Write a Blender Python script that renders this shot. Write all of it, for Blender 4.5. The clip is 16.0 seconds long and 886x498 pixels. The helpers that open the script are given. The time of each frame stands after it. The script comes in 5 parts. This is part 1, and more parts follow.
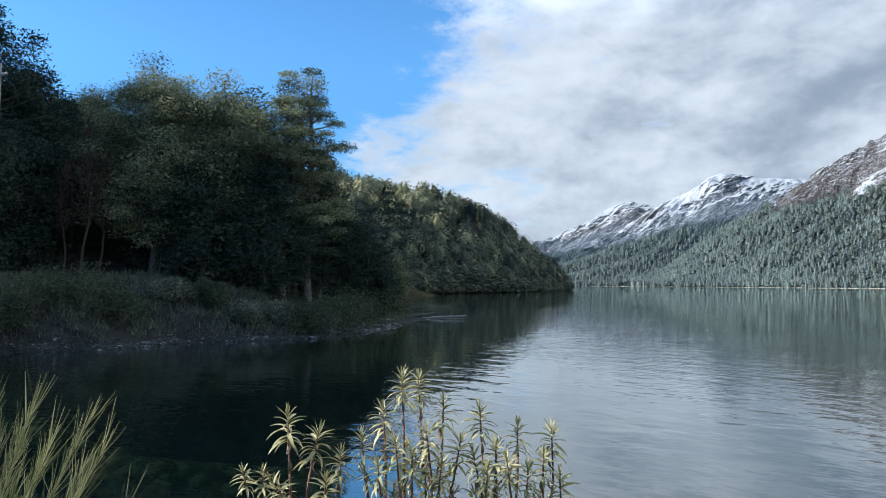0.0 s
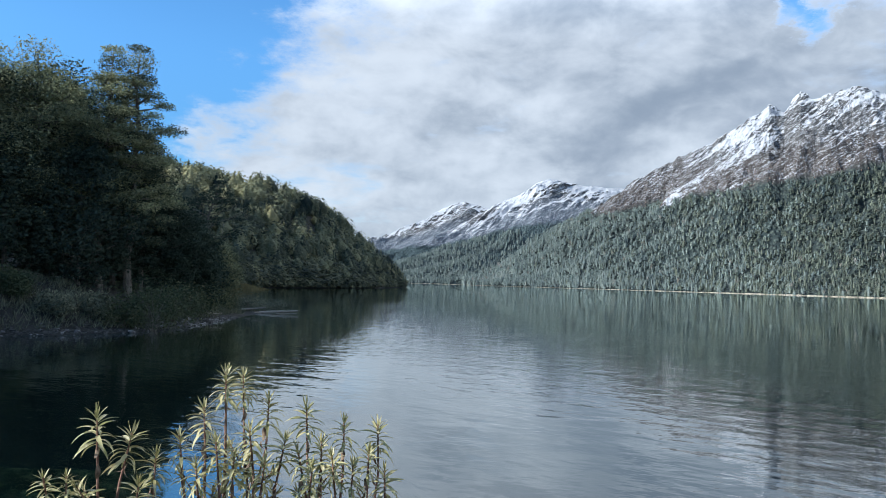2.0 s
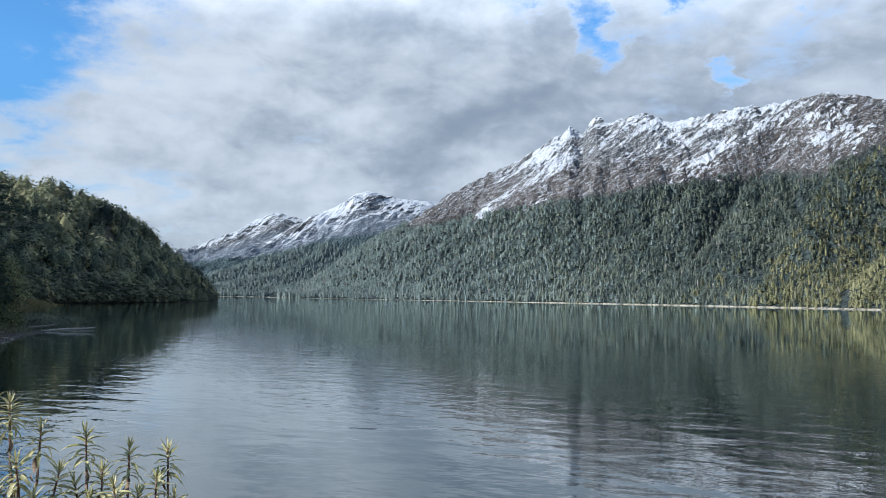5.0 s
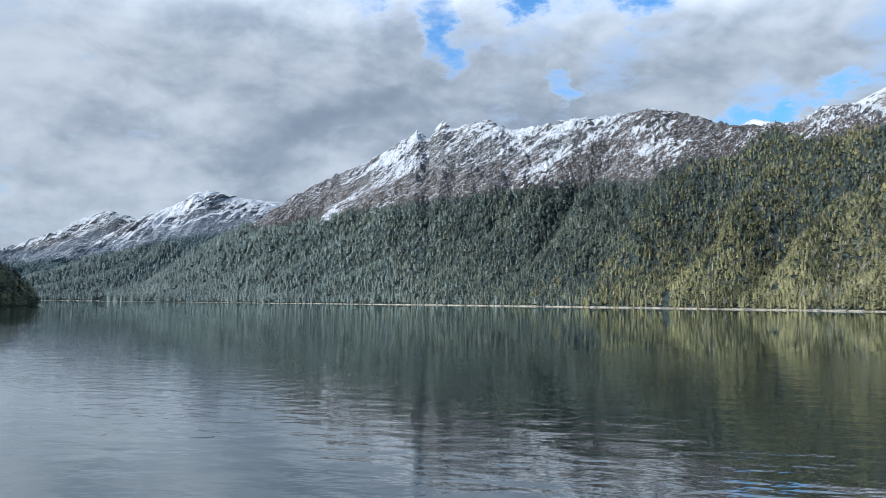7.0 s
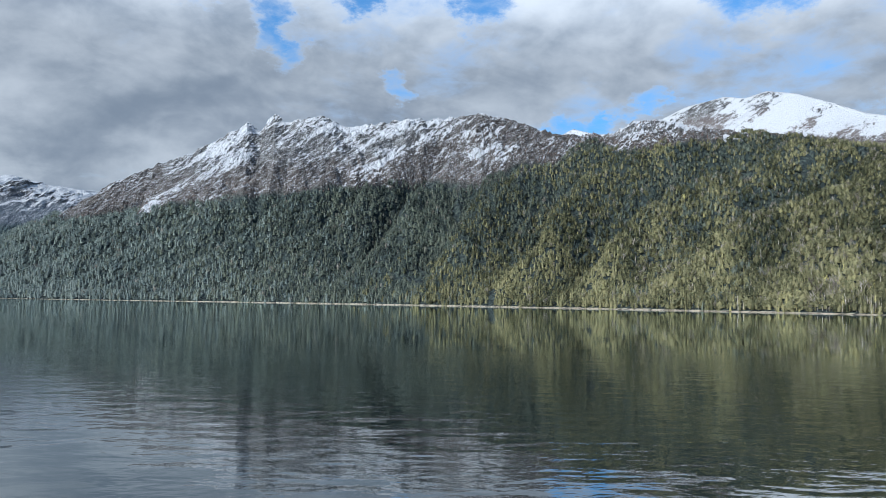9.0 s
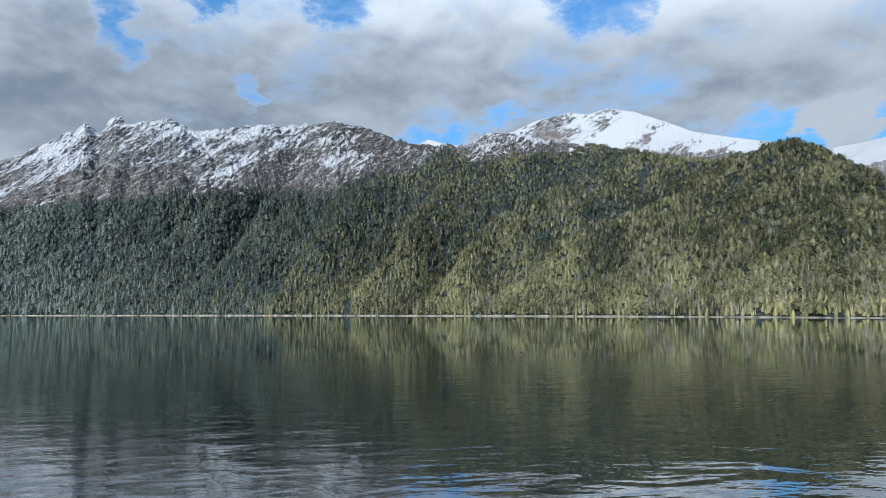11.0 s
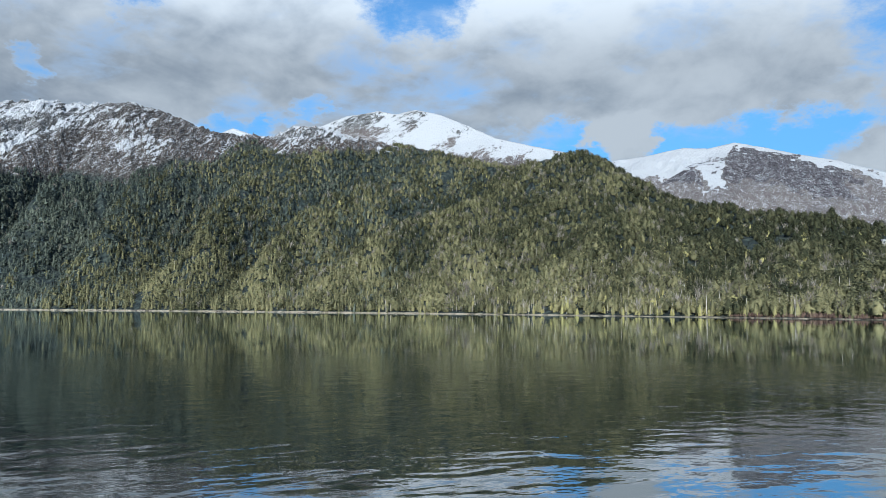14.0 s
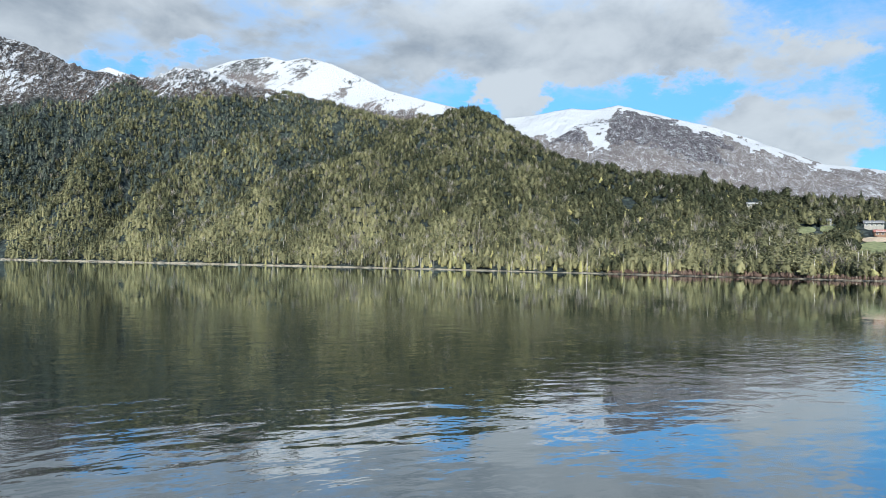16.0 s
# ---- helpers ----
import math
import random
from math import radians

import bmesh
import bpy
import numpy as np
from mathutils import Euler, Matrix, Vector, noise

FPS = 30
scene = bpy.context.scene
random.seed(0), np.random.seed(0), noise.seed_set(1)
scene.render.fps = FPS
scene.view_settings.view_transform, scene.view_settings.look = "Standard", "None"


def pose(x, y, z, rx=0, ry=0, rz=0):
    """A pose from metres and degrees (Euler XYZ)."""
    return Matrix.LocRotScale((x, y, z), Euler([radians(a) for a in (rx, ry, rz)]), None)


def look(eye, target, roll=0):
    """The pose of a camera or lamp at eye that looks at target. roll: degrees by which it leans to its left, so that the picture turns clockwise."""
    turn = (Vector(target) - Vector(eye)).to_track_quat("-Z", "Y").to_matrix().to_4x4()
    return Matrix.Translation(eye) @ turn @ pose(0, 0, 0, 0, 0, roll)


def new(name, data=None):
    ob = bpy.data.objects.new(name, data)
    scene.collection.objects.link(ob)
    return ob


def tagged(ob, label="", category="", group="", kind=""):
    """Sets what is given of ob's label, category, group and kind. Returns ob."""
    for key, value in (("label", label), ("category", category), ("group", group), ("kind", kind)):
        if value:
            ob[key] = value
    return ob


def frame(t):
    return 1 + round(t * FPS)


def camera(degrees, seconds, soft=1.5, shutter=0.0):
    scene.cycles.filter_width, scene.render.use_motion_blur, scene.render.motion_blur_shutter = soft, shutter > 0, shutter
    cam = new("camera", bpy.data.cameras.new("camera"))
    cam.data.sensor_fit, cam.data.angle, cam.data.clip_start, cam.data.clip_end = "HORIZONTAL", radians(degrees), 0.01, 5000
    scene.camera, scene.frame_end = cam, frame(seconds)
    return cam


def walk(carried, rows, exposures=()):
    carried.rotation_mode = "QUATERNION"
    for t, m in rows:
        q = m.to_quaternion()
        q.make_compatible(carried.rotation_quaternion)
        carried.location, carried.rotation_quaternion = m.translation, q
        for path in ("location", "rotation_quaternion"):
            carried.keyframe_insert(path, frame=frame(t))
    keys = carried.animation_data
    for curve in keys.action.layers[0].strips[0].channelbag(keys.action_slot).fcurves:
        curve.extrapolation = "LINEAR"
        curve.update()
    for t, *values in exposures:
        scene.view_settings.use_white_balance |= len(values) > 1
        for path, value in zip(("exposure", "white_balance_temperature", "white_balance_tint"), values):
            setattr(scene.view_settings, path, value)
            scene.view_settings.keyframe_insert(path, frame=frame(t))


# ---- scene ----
# Lake bay between wooded mountains; the camera stands on the bank and turns to the right.
from math import sin, cos, tan, pi, atan2, hypot

cam = camera(60.45, 16.0, soft=0.5)
EYE_Z = 3.5
#        t     x-turn  y-turn  z-turn (degrees)
TURNS = [
    (0.0, 92.661, -0.363, 12.403), (0.5, 92.599, -0.886, 9.603), (1.0, 92.529, -1.128, 6.500), (1.5, 92.500, -1.425, 3.195),
    (2.0, 92.583, -1.698, -0.038), (2.5, 92.753, -1.901, -2.986), (3.0, 92.973, -1.811, -5.430), (3.5, 93.168, -1.647, -7.503),
    (4.0, 93.346, -1.416, -9.471), (6.5, 94.272, -0.608, -21.896), (7.0, 94.116, -0.597, -25.257), (7.5, 93.877, -0.834, -28.826),
    (8.0, 93.752, -1.006, -32.241), (8.5, 93.842, -1.041, -35.266), (9.0, 94.126, -0.872, -37.942), (9.5, 94.399, -0.547, -40.572),
    (10.0, 94.612, -0.199, -43.419), (12.5, 95.021, 0.164, -55.466), (13.0, 95.077, 0.236, -57.653), (13.5, 94.985, 0.092, -60.362),
    (14.0, 94.606, -0.345, -63.374), (14.5, 93.873, -0.870, -66.248), (15.0, 92.907, -1.257, -68.618), (15.5, 91.935, -1.275, -70.361),
    (16.0, 91.229, -1.075, -71.717)]


def sway(t):
    # the arm's small drift while the body turns
    return (0.022 * min(1.0, max(0.0, (t - 0.8) / 3.2)) + 0.088 * min(1.0, max(0.0, (t - 4.0) / 2.5)), 0.0, EYE_Z + 0.008 * min(1.0, t / 3.0))


walk(cam, [(t, pose(*sway(t), rx, ry, rz)) for t, rx, ry, rz in TURNS], exposures=[(0.0, 1.00, 6250, 8), (4.0, 0.86, 6200, 8), (7.0, 0.70, 6150, 8), (10.0, 0.45, 6150, 7), (13.0, 0.43, 6200, 5), (15.0, 0.54, 6250, 6), (16.0, 0.74, 6450, 6)])

# ---- light ----
SUN_AZ, SUN_EL = -107.0, 24.0


def way(az, el):
    a, e = radians(az), radians(el)
    return Vector((sin(a) * cos(e), cos(a) * cos(e), sin(e)))


world = bpy.data.worlds.new("sky")
scene.world = world
world.use_nodes = True


class Net:
    """Short hand for wiring shader nodes."""

    def __init__(self, tree):
        self.t = tree
        tree.nodes.clear()

    def add(self, kind, ins=None, **props):
        n = self.t.nodes.new(kind)
        for k, v in props.items():
            if k == "op":
                n.operation = v
            elif k == "data":
                n.data_type = v
            elif k == "blend":
                n.blend_type = v
            elif k == "interp":
                n.interpolation_type = v
            elif k == "dims":
                n.noise_dimensions = v
            elif k == "attr":
                n.attribute_name = v
            elif k == "clamp":
                n.use_clamp = v
            elif k == "feat":
                n.feature = v
        for k, v in (ins or {}).items():
            if hasattr(v, "is_output"):
                self.t.links.new(v, n.inputs[k])
            else:
                n.inputs[k].default_value = v
        return n

    def math(self, op, a, b=0.0, c=0.0, clamp=False):
        return self.add("ShaderNodeMath", {0: a, 1: b, 2: c}, op=op, clamp=clamp).outputs[0]

    def noise(self, vec, scale, detail=4.0, rough=0.55, distort=0.0):
        return self.add("ShaderNodeTexNoise", {"Vector": vec, "Scale": scale, "Detail": detail, "Roughness": rough, "Distortion": distort}).outputs["Fac"]

    def remap(self, v, a, b, lo=0.0, hi=1.0):
        return self.add("ShaderNodeMapRange", {0: v, 1: a, 2: b, 3: lo, 4: hi}, interp="SMOOTHSTEP").outputs[0]

    def mix(self, f, a, b, blend="MIX"):
        n = self.add("ShaderNodeMix", data="RGBA", blend=blend)
        for s, v in ((0, f), (6, a), (7, b)):
            if hasattr(v, "is_output"):
                self.t.links.new(v, n.inputs[s])
            else:
                n.inputs[s].default_value = v if s == 0 else (*v[:3], 1.0)
        return n.outputs[2]

    def scaled(self, vec, sx, sy, sz):
        return self.add("ShaderNodeVectorMath", {0: vec, 1: (sx, sy, sz)}, op="MULTIPLY").outputs[0]

    def link(self, a, b):
        self.t.links.new(a, b)


def build_sky():
    n = Net(world.node_tree)
    d = n.add("ShaderNodeTexCoord").outputs["Generated"]
    sep = n.add("ShaderNodeSeparateXYZ", {0: d})
    up = n.math("MAXIMUM", sep.outputs[2], 0.0)
    sky = n.add("ShaderNodeTexSky")
    sky.sky_type, sky.sun_disc = "NISHITA", False
    sky.sun_elevation, sky.sun_rotation = radians(SUN_EL), radians(SUN_AZ)
    sky.air_density, sky.dust_density, sky.ozone_density = 1.0, 0.3, 3.0
    # cloud sheet seen in perspective
    k = n.math("DIVIDE", 1.0, n.math("ADD", up, 0.17))
    p = n.add("ShaderNodeVectorMath", {0: d, "Scale": k}, op="SCALE").outputs[0]
    big, fine = n.noise(p, 1.5, 3.0, 0.5, 0.2), n.noise(p, 4.4, 7.0, 0.55, 0.3)
    rough = n.math("ADD", n.math("MULTIPLY", big, 0.55), n.math("MULTIPLY", fine, 0.45))
    rag = n.add("ShaderNodeVectorMath", {0: n.add("ShaderNodeTexNoise", {"Vector": n.scaled(d, 1.0, 1.0, 1.8), "Scale": 11.0, "Detail": 7.0, "Roughness": 0.66}).outputs["Color"], 1: (0.5, 0.5, 0.5)}, op="SUBTRACT").outputs[0]
    w = n.add("ShaderNodeVectorMath", {0: d, 1: n.add("ShaderNodeVectorMath", {0: rag, "Scale": 0.17}, op="SCALE").outputs[0]}, op="ADD").outputs[0]
    w = n.add("ShaderNodeVectorMath", {0: w}, op="NORMALIZE").outputs[0]

    def lobe(az, el, outer, inner, gain):
        c = n.add("ShaderNodeVectorMath", {0: w, 1: way(az, el)}, op="DOT_PRODUCT").outputs["Value"]
        return n.math("MULTIPLY", n.remap(c, cos(radians(outer)), cos(radians(inner))), gain)

    # the weather: a closed sheet that opens to the left, in small holes, and in a band above the ridges to the right
    cover = n.math("ADD", 0.78, n.math("MULTIPLY", n.math("SUBTRACT", rough, 0.5), 2.1))
    for spot in ((-52, 36, 45, 32, -0.95), (-125, 40, 80, 55, -0.9), (-27, 7, 10, 3, -0.35), (47.8, 12.9, 1.7, 0.2, -0.28), (50.6, 13.2, 1.8, 0.2, -0.34), (53.4, 14.2, 1.5, 0.2, -0.26), (61, 23.0, 5, 0.6, -0.55), (25.5, 18.6, 2.4, 0.3, -0.42), (33.7, 16.8, 1.8, 0.3, -0.38),
                 (19, 23.0, 3, 0.3, -0.40), (25, 22.8, 3.4, 0.3, -0.42), (31, 23.0, 3, 0.3, -0.42), (41, 22.8, 3, 0.3, -0.36), (99, 17, 9, 2, -0.45), (97.5, 10.6, 6, 1, 0.85), (93, 9.4, 4, 1, 0.55), (77.0, 12.0, 2.8, 0.5, 0.85), (10, 14, 18, 6, 0.15), (-16, 33.5, 12.5, 5, 0.95)):
        cover = n.math("ADD", cover, lobe(*spot))
    c = n.add("ShaderNodeVectorMath", {0: w, 1: way(94, 8)}, op="DOT_PRODUCT").outputs["Value"]
    wz = n.add("ShaderNodeSeparateXYZ", {0: w}).outputs[2]
    band = n.math("MULTIPLY", n.remap(c, cos(radians(30)), cos(radians(18))), n.remap(wz, 0.255, 0.205))
    cover = n.math("SUBTRACT", cover, n.math("MULTIPLY", band, 0.72))
    wisp = n.noise(n.scaled(d, 1.0, 1.0, 2.2), 17.0, 8.0, 0.66, 0.5)
    cover = n.math("ADD", cover, n.math("MULTIPLY", n.math("SUBTRACT", wisp, 0.5), 0.55))
    mask = n.math("MULTIPLY", n.remap(cover, 0.16, 0.78), 0.97)
    # puffs: soft heaps, lit from the upper left, grey underneath
    puff_at = n.scaled(d, 1.0, 1.0, 1.7)
    lifted = n.add("ShaderNodeVectorMath", {0: puff_at, 1: (-0.022, 0.0, 0.050)}, op="ADD").outputs[0]
    puff, under = n.noise(puff_at, 6.5, 8.0, 0.58, 0.2), n.noise(lifted, 6.5, 4.0, 0.5, 0.2)
    small, below = n.noise(puff_at, 15.0, 6.0, 0.62, 0.5), n.noise(n.add("ShaderNodeVectorMath", {0: puff_at, 1: (-0.010, 0.0, 0.024)}, op="ADD").outputs[0], 15.0, 3.0, 0.5, 0.5)
    relief = n.math("ADD", n.math("MULTIPLY", n.math("SUBTRACT", under, puff), 1.7), n.math("MULTIPLY", n.math("SUBTRACT", below, small), 0.70))
    light = n.noise(n.scaled(d, 1.0, 1.0, 2.4), 2.6, 4.0, 0.5, 0.2)
    dark = n.math("ADD", n.math("ADD", n.math("MULTIPLY", n.math("SUBTRACT", 0.5, light), 1.9), relief), n.math("ADD", 0.26, n.math("ADD", n.math("ADD", n.math("ADD", lobe(5, 15, 12, 2, 0.16), n.math("ADD", lobe(15, 14, 12, 2, 0.20), lobe(26, 14, 11, 2, 0.18))), lobe(-5, 18, 14, 3, -0.14)), n.math("ADD", lobe(3, 6, 9, 2, -0.24), n.math("ADD", lobe(66, 12, 16, 4, 0.06), n.math("ADD", lobe(56, 21, 24, 5, -0.26), n.math("ADD", lobe(86, 15, 18, 6, -0.26), n.math("ADD", lobe(96, 10, 9, 4, -0.40), lobe(77, 12, 4, 1.5, -0.3)))))))))
    # Upper clouds are brightened, mostly out of view, to lighten the water's reflection.
    dark = n.math("SUBTRACT", dark, n.remap(up, 0.34, 0.50, 0.0, 0.75))
    shade = n.math("MULTIPLY", n.remap(dark, -0.32, 1.10), n.remap(cover, 0.36, 0.80))
    cloud = n.mix(shade, (0.385, 0.418, 0.465), (0.160, 0.192, 0.240))
    blue = n.mix(1.0, sky.outputs[0], (0.060, 0.098, 0.123), "MULTIPLY")
    blue = n.mix(n.remap(up, 0.30, 0.14, 0.0, 0.62), blue, n.mix(1.0, blue, (0.55, 0.60, 0.66), "MULTIPLY"))
    # Cloud brightness is raised with height again, for the same reflection.
    cloud = n.mix(1.0, cloud, n.add("ShaderNodeCombineColor", {k: n.remap(up, 0.29, 0.42, 1.0, 1.75) for k in range(3)}).outputs[0], "MULTIPLY")
    both = n.mix(mask, blue, cloud)
    bg = n.add("ShaderNodeBackground", {0: both, 1: 1.0})
    out = n.add("ShaderNodeOutputWorld")
    n.link(bg.outputs[0], out.inputs[0])


build_sky()
sun = new("sun", bpy.data.lights.new("sun", "SUN"))
sun.data.energy, sun.data.angle, sun.data.color = 5.0, radians(0.55), (1.0, 0.965, 0.91)
sun.matrix_world = look(way(SUN_AZ, SUN_EL) * 400, (0, 0, 0))

# ---- materials ----


def material(name):
    m = bpy.data.materials.new(name)
    m.use_nodes = True
    return m, Net(m.node_tree)


def finish(n, color, rough=0.8, bump=None, bump_d=0.05, spec=0.3, strength=1.0, trans=None):
    ins = {"Base Color": color if hasattr(color, "is_output") else (*color, 1.0), "Roughness": rough, "Specular IOR Level": spec}
    if bump is not None:
        ins["Normal"] = n.add("ShaderNodeBump", {"Strength": strength, "Distance": bump_d, "Height": bump}).outputs[0]
    shader = n.add("ShaderNodeBsdfPrincipled", ins).outputs[0]
    if trans is not None:
        tr = n.add("ShaderNodeBsdfTranslucent", {"Color": ins["Base Color"]}).outputs[0]
        mx = n.add("ShaderNodeMixShader", {0: trans})
        n.link(shader, mx.inputs[1]), n.link(tr, mx.inputs[2])
        shader = mx.outputs[0]
    out = n.add("ShaderNodeOutputMaterial")
    n.link(shader, out.inputs[0])


def foliage(name, dark, light, odd, scale=0.6, trans=0.25, rough_at=0.0):
    """Leaves: tone by island, by the tree's own tint and by a soft drift over the slope."""
    m, n = material(name)
    g = n.add("ShaderNodeNewGeometry")
    tint = n.add("ShaderNodeAttribute", attr="tint").outputs["Fac"]
    f = n.math("ADD", n.math("ADD", n.math("MULTIPLY", g.outputs["Random Per Island"], 0.24), n.math("MULTIPLY", tint, 0.66)), n.math("MULTIPLY", n.noise(g.outputs["Position"], scale, 4.0), 0.36))
    c = n.mix(n.remap(f, 0.15, 0.9), dark, light)
    c = n.mix(n.remap(tint, 0.62, 1.0), c, odd)
    bump = n.noise(g.outputs["Position"], rough_at, 3.0, 0.7) if rough_at else None
    finish(n, c, 0.75, bump, 1.2, spec=0.08, trans=trans)
    return m


def bark(name, a, b, scale=3.0):
    m, n = material(name)
    p = n.add("ShaderNodeNewGeometry").outputs["Position"]
    s = n.noise(n.scaled(p, 4, 4, 0.7), scale, 6.0, 0.65)
    finish(n, n.mix(n.remap(s, 0.3, 0.7), a, b), 0.85, s, 0.03)
    return m


def plain(name, a, b, scale, rough=0.7, bump_d=0.01, spec=0.3):
    m, n = material(name)
    p = n.add("ShaderNodeNewGeometry").outputs["Position"]
    s = n.noise(p, scale, 6.0, 0.6)
    finish(n, n.mix(n.remap(s, 0.3, 0.72), a, b), rough, s, bump_d, spec)
    return m


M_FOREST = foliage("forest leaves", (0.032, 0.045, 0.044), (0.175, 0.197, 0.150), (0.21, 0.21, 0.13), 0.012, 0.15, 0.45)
# Paler, bluer leaf colour stands in for haze over the far slope.
M_FAR = foliage("far leaves tinted for haze", (0.090, 0.118, 0.120), (0.225, 0.262, 0.232), (0.27, 0.29, 0.22), 0.012, 0.15, 0.3)
# Olive carries a sunlit tone, M_FOREST a shaded one, beside the trees' own greens.
M_OLIVE = foliage("olive leaves with sunlit tone", (0.030, 0.037, 0.022), (0.305, 0.288, 0.155), (0.43, 0.40, 0.17), 0.012, 0.2, 0.7)
M_HILL = foliage("hill leaves", (0.028, 0.044, 0.042), (0.25, 0.26, 0.155), (0.42, 0.38, 0.20), 0.03, 0.2, 1.2)
M_BEECH = foliage("beech leaves", (0.022, 0.036, 0.028), (0.30, 0.31, 0.17), (0.40, 0.39, 0.21), 0.5)
# Dark leaf colour takes in the shore's bluish shade, beside true evergreen green.
M_DARK = foliage("evergreen leaves in shade tone", (0.016, 0.029, 0.024), (0.056, 0.076, 0.055), (0.08, 0.09, 0.05), 0.5)
M_BUSH = foliage("bush leaves", (0.035, 0.054, 0.032), (0.11, 0.125, 0.07), (0.17, 0.15, 0.09), 0.8)
M_DRY = foliage("dry grass", (0.058, 0.068, 0.050), (0.22, 0.235, 0.165), (0.26, 0.25, 0.16), 0.7)
M_REED = foliage("reeds", (0.13, 0.10, 0.045), (0.25, 0.20, 0.09), (0.2, 0.16, 0.08), 0.4)
M_TWIG = foliage("bare brown twigs", (0.075, 0.050, 0.042), (0.17, 0.125, 0.105), (0.2, 0.17, 0.15), 0.05, 0.1)
M_BARE = foliage("grey leafless crowns", (0.12, 0.105, 0.09), (0.29, 0.265, 0.23), (0.33, 0.30, 0.27), 0.05, 0.1, 1.0)
M_RED = foliage("reddish leafless scrub", (0.07, 0.045, 0.038), (0.18, 0.125, 0.098), (0.24, 0.18, 0.13), 0.1, 0.1, 1.0)
M_SNAG = bark("bleached dead wood", (0.26, 0.24, 0.21), (0.52, 0.49, 0.44), 0.4)
M_TRUNK = bark("grey bark", (0.07, 0.062, 0.052), (0.20, 0.18, 0.155))
M_PALE = bark("pale bark", (0.20, 0.18, 0.15), (0.42, 0.39, 0.34))
M_GRAVEL = plain("wet gravel", (0.018, 0.020, 0.020), (0.085, 0.086, 0.084), 2.0, 0.6, 0.02)
M_ROCK = plain("shore rock", (0.07, 0.072, 0.075), (0.26, 0.26, 0.26), 4.0, 0.8, 0.04)
def earth_material():
    m, n = material("bank soil")
    g = n.add("ShaderNodeNewGeometry").outputs["Position"]
    z = n.add("ShaderNodeSeparateXYZ", {0: g}).outputs[2]
    t = n.noise(g, 1.3, 6.0, 0.6)
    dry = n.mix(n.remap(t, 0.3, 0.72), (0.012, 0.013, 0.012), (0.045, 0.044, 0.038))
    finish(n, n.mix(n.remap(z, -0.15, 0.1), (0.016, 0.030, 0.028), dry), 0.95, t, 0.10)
    return m


M_EARTH = earth_material()
M_POLE = bark("weathered pole", (0.16, 0.145, 0.13), (0.33, 0.31, 0.28))


def mountain_material(name, snow_line, snow_full, forest_a, forest_b, rocky=0.5, scrub_a=(0.026, 0.023, 0.022), scrub_b=(0.080, 0.069, 0.063), fleck_from=-0.02, least=-0.20):
    """Altitude belts: forest floor, bare brown scrub, rock and snow. The 'belt' attribute is 0 at the tree line and 1 at the crest."""
    m, n = material(name)
    g = n.add("ShaderNodeNewGeometry")
    p = g.outputs["Position"]
    belt = n.add("ShaderNodeAttribute", attr="belt").outputs["Fac"]
    shore = n.add("ShaderNodeAttribute", attr="shore").outputs["Fac"]
    slope = n.add("ShaderNodeSeparateXYZ", {0: g.outputs["Normal"]}).outputs[2]
    n1, n2, n3 = n.noise(p, 0.012, 6.0, 0.6), n.noise(p, 0.05, 6.0, 0.65, 0.4), n.noise(p, 0.16, 5.0, 0.65)
    xyz = n.add("ShaderNodeSeparateXYZ", {0: p}).outputs
    side = n.math("SUBTRACT", n.math("MULTIPLY", xyz[0], 0.87), n.math("MULTIPLY", xyz[1], 0.5))
    across = n.math("SUBTRACT", n.math("MULTIPLY", xyz[2], 0.8), n.math("MULTIPLY", side, 0.6))
    along = n.math("ADD", n.math("MULTIPLY", xyz[2], 0.6), n.math("MULTIPLY", side, 0.8))
    lay = n.add("ShaderNodeCombineXYZ", {0: across, 1: n.math("MULTIPLY", along, 0.3), 2: n.math("MULTIPLY", xyz[1], 0.15)}).outputs[0]
    stria, broad = n.noise(lay, 0.12, 7.0, 0.74, 0.2), n.noise(lay, 0.014, 4.0, 0.55, 0.4)
    vor = n.add("ShaderNodeTexVoronoi", {"Vector": n.scaled(p, 1.0, 1.0, 0.75), "Scale": 0.105, "Randomness": 1.0})
    cell = n.add("ShaderNodeSeparateColor", {0: vor.outputs["Color"]}).outputs[0]
    crown = n.remap(vor.outputs["Distance"], 0.75, 0.25)
    # Dark gaps between crowns, where shade gathers, are put into the colour.
    forest = n.mix(n.math("MULTIPLY", crown, n.math("ADD", 0.25, n.math("MULTIPLY", cell, 0.75))), forest_a, forest_b)
    scrub = n.mix(n.remap(n3, 0.3, 0.7), scrub_a, scrub_b)
    rock = n.mix(n.remap(stria, 0.3, 0.7), (0.030, 0.031, 0.034), (0.12, 0.118, 0.115))
    high = n.math("ADD", belt, n.math("MULTIPLY", n.math("SUBTRACT", n.math("ADD", n.math("MULTIPLY", n1, 0.5), n.math("MULTIPLY", broad, 0.5)), 0.5), 0.7))
    ground = n.mix(n.remap(high, -0.05, 0.08), forest, scrub)
    ground = n.mix(n.remap(high, 0.40, 0.75), ground, rock)
    n4 = n.noise(p, 0.30, 6.0, 0.78, 0.1)
    field = n.math("ADD", n.math("ADD", n.math("MULTIPLY", broad, 1.7), n.math("MULTIPLY", stria, 1.25)), n.math("ADD", n.math("MULTIPLY", n4, 0.9), n.math("MULTIPLY", n2, 0.5)))
    field = n.math("ADD", n.math("SUBTRACT", field, 2.175), n.math("MULTIPLY", n.math("SUBTRACT", slope, 0.70), rocky))
    limit = n.add("ShaderNodeMapRange", {0: high, 1: snow_line, 2: snow_full, 3: 0.26, 4: least}).outputs[0]
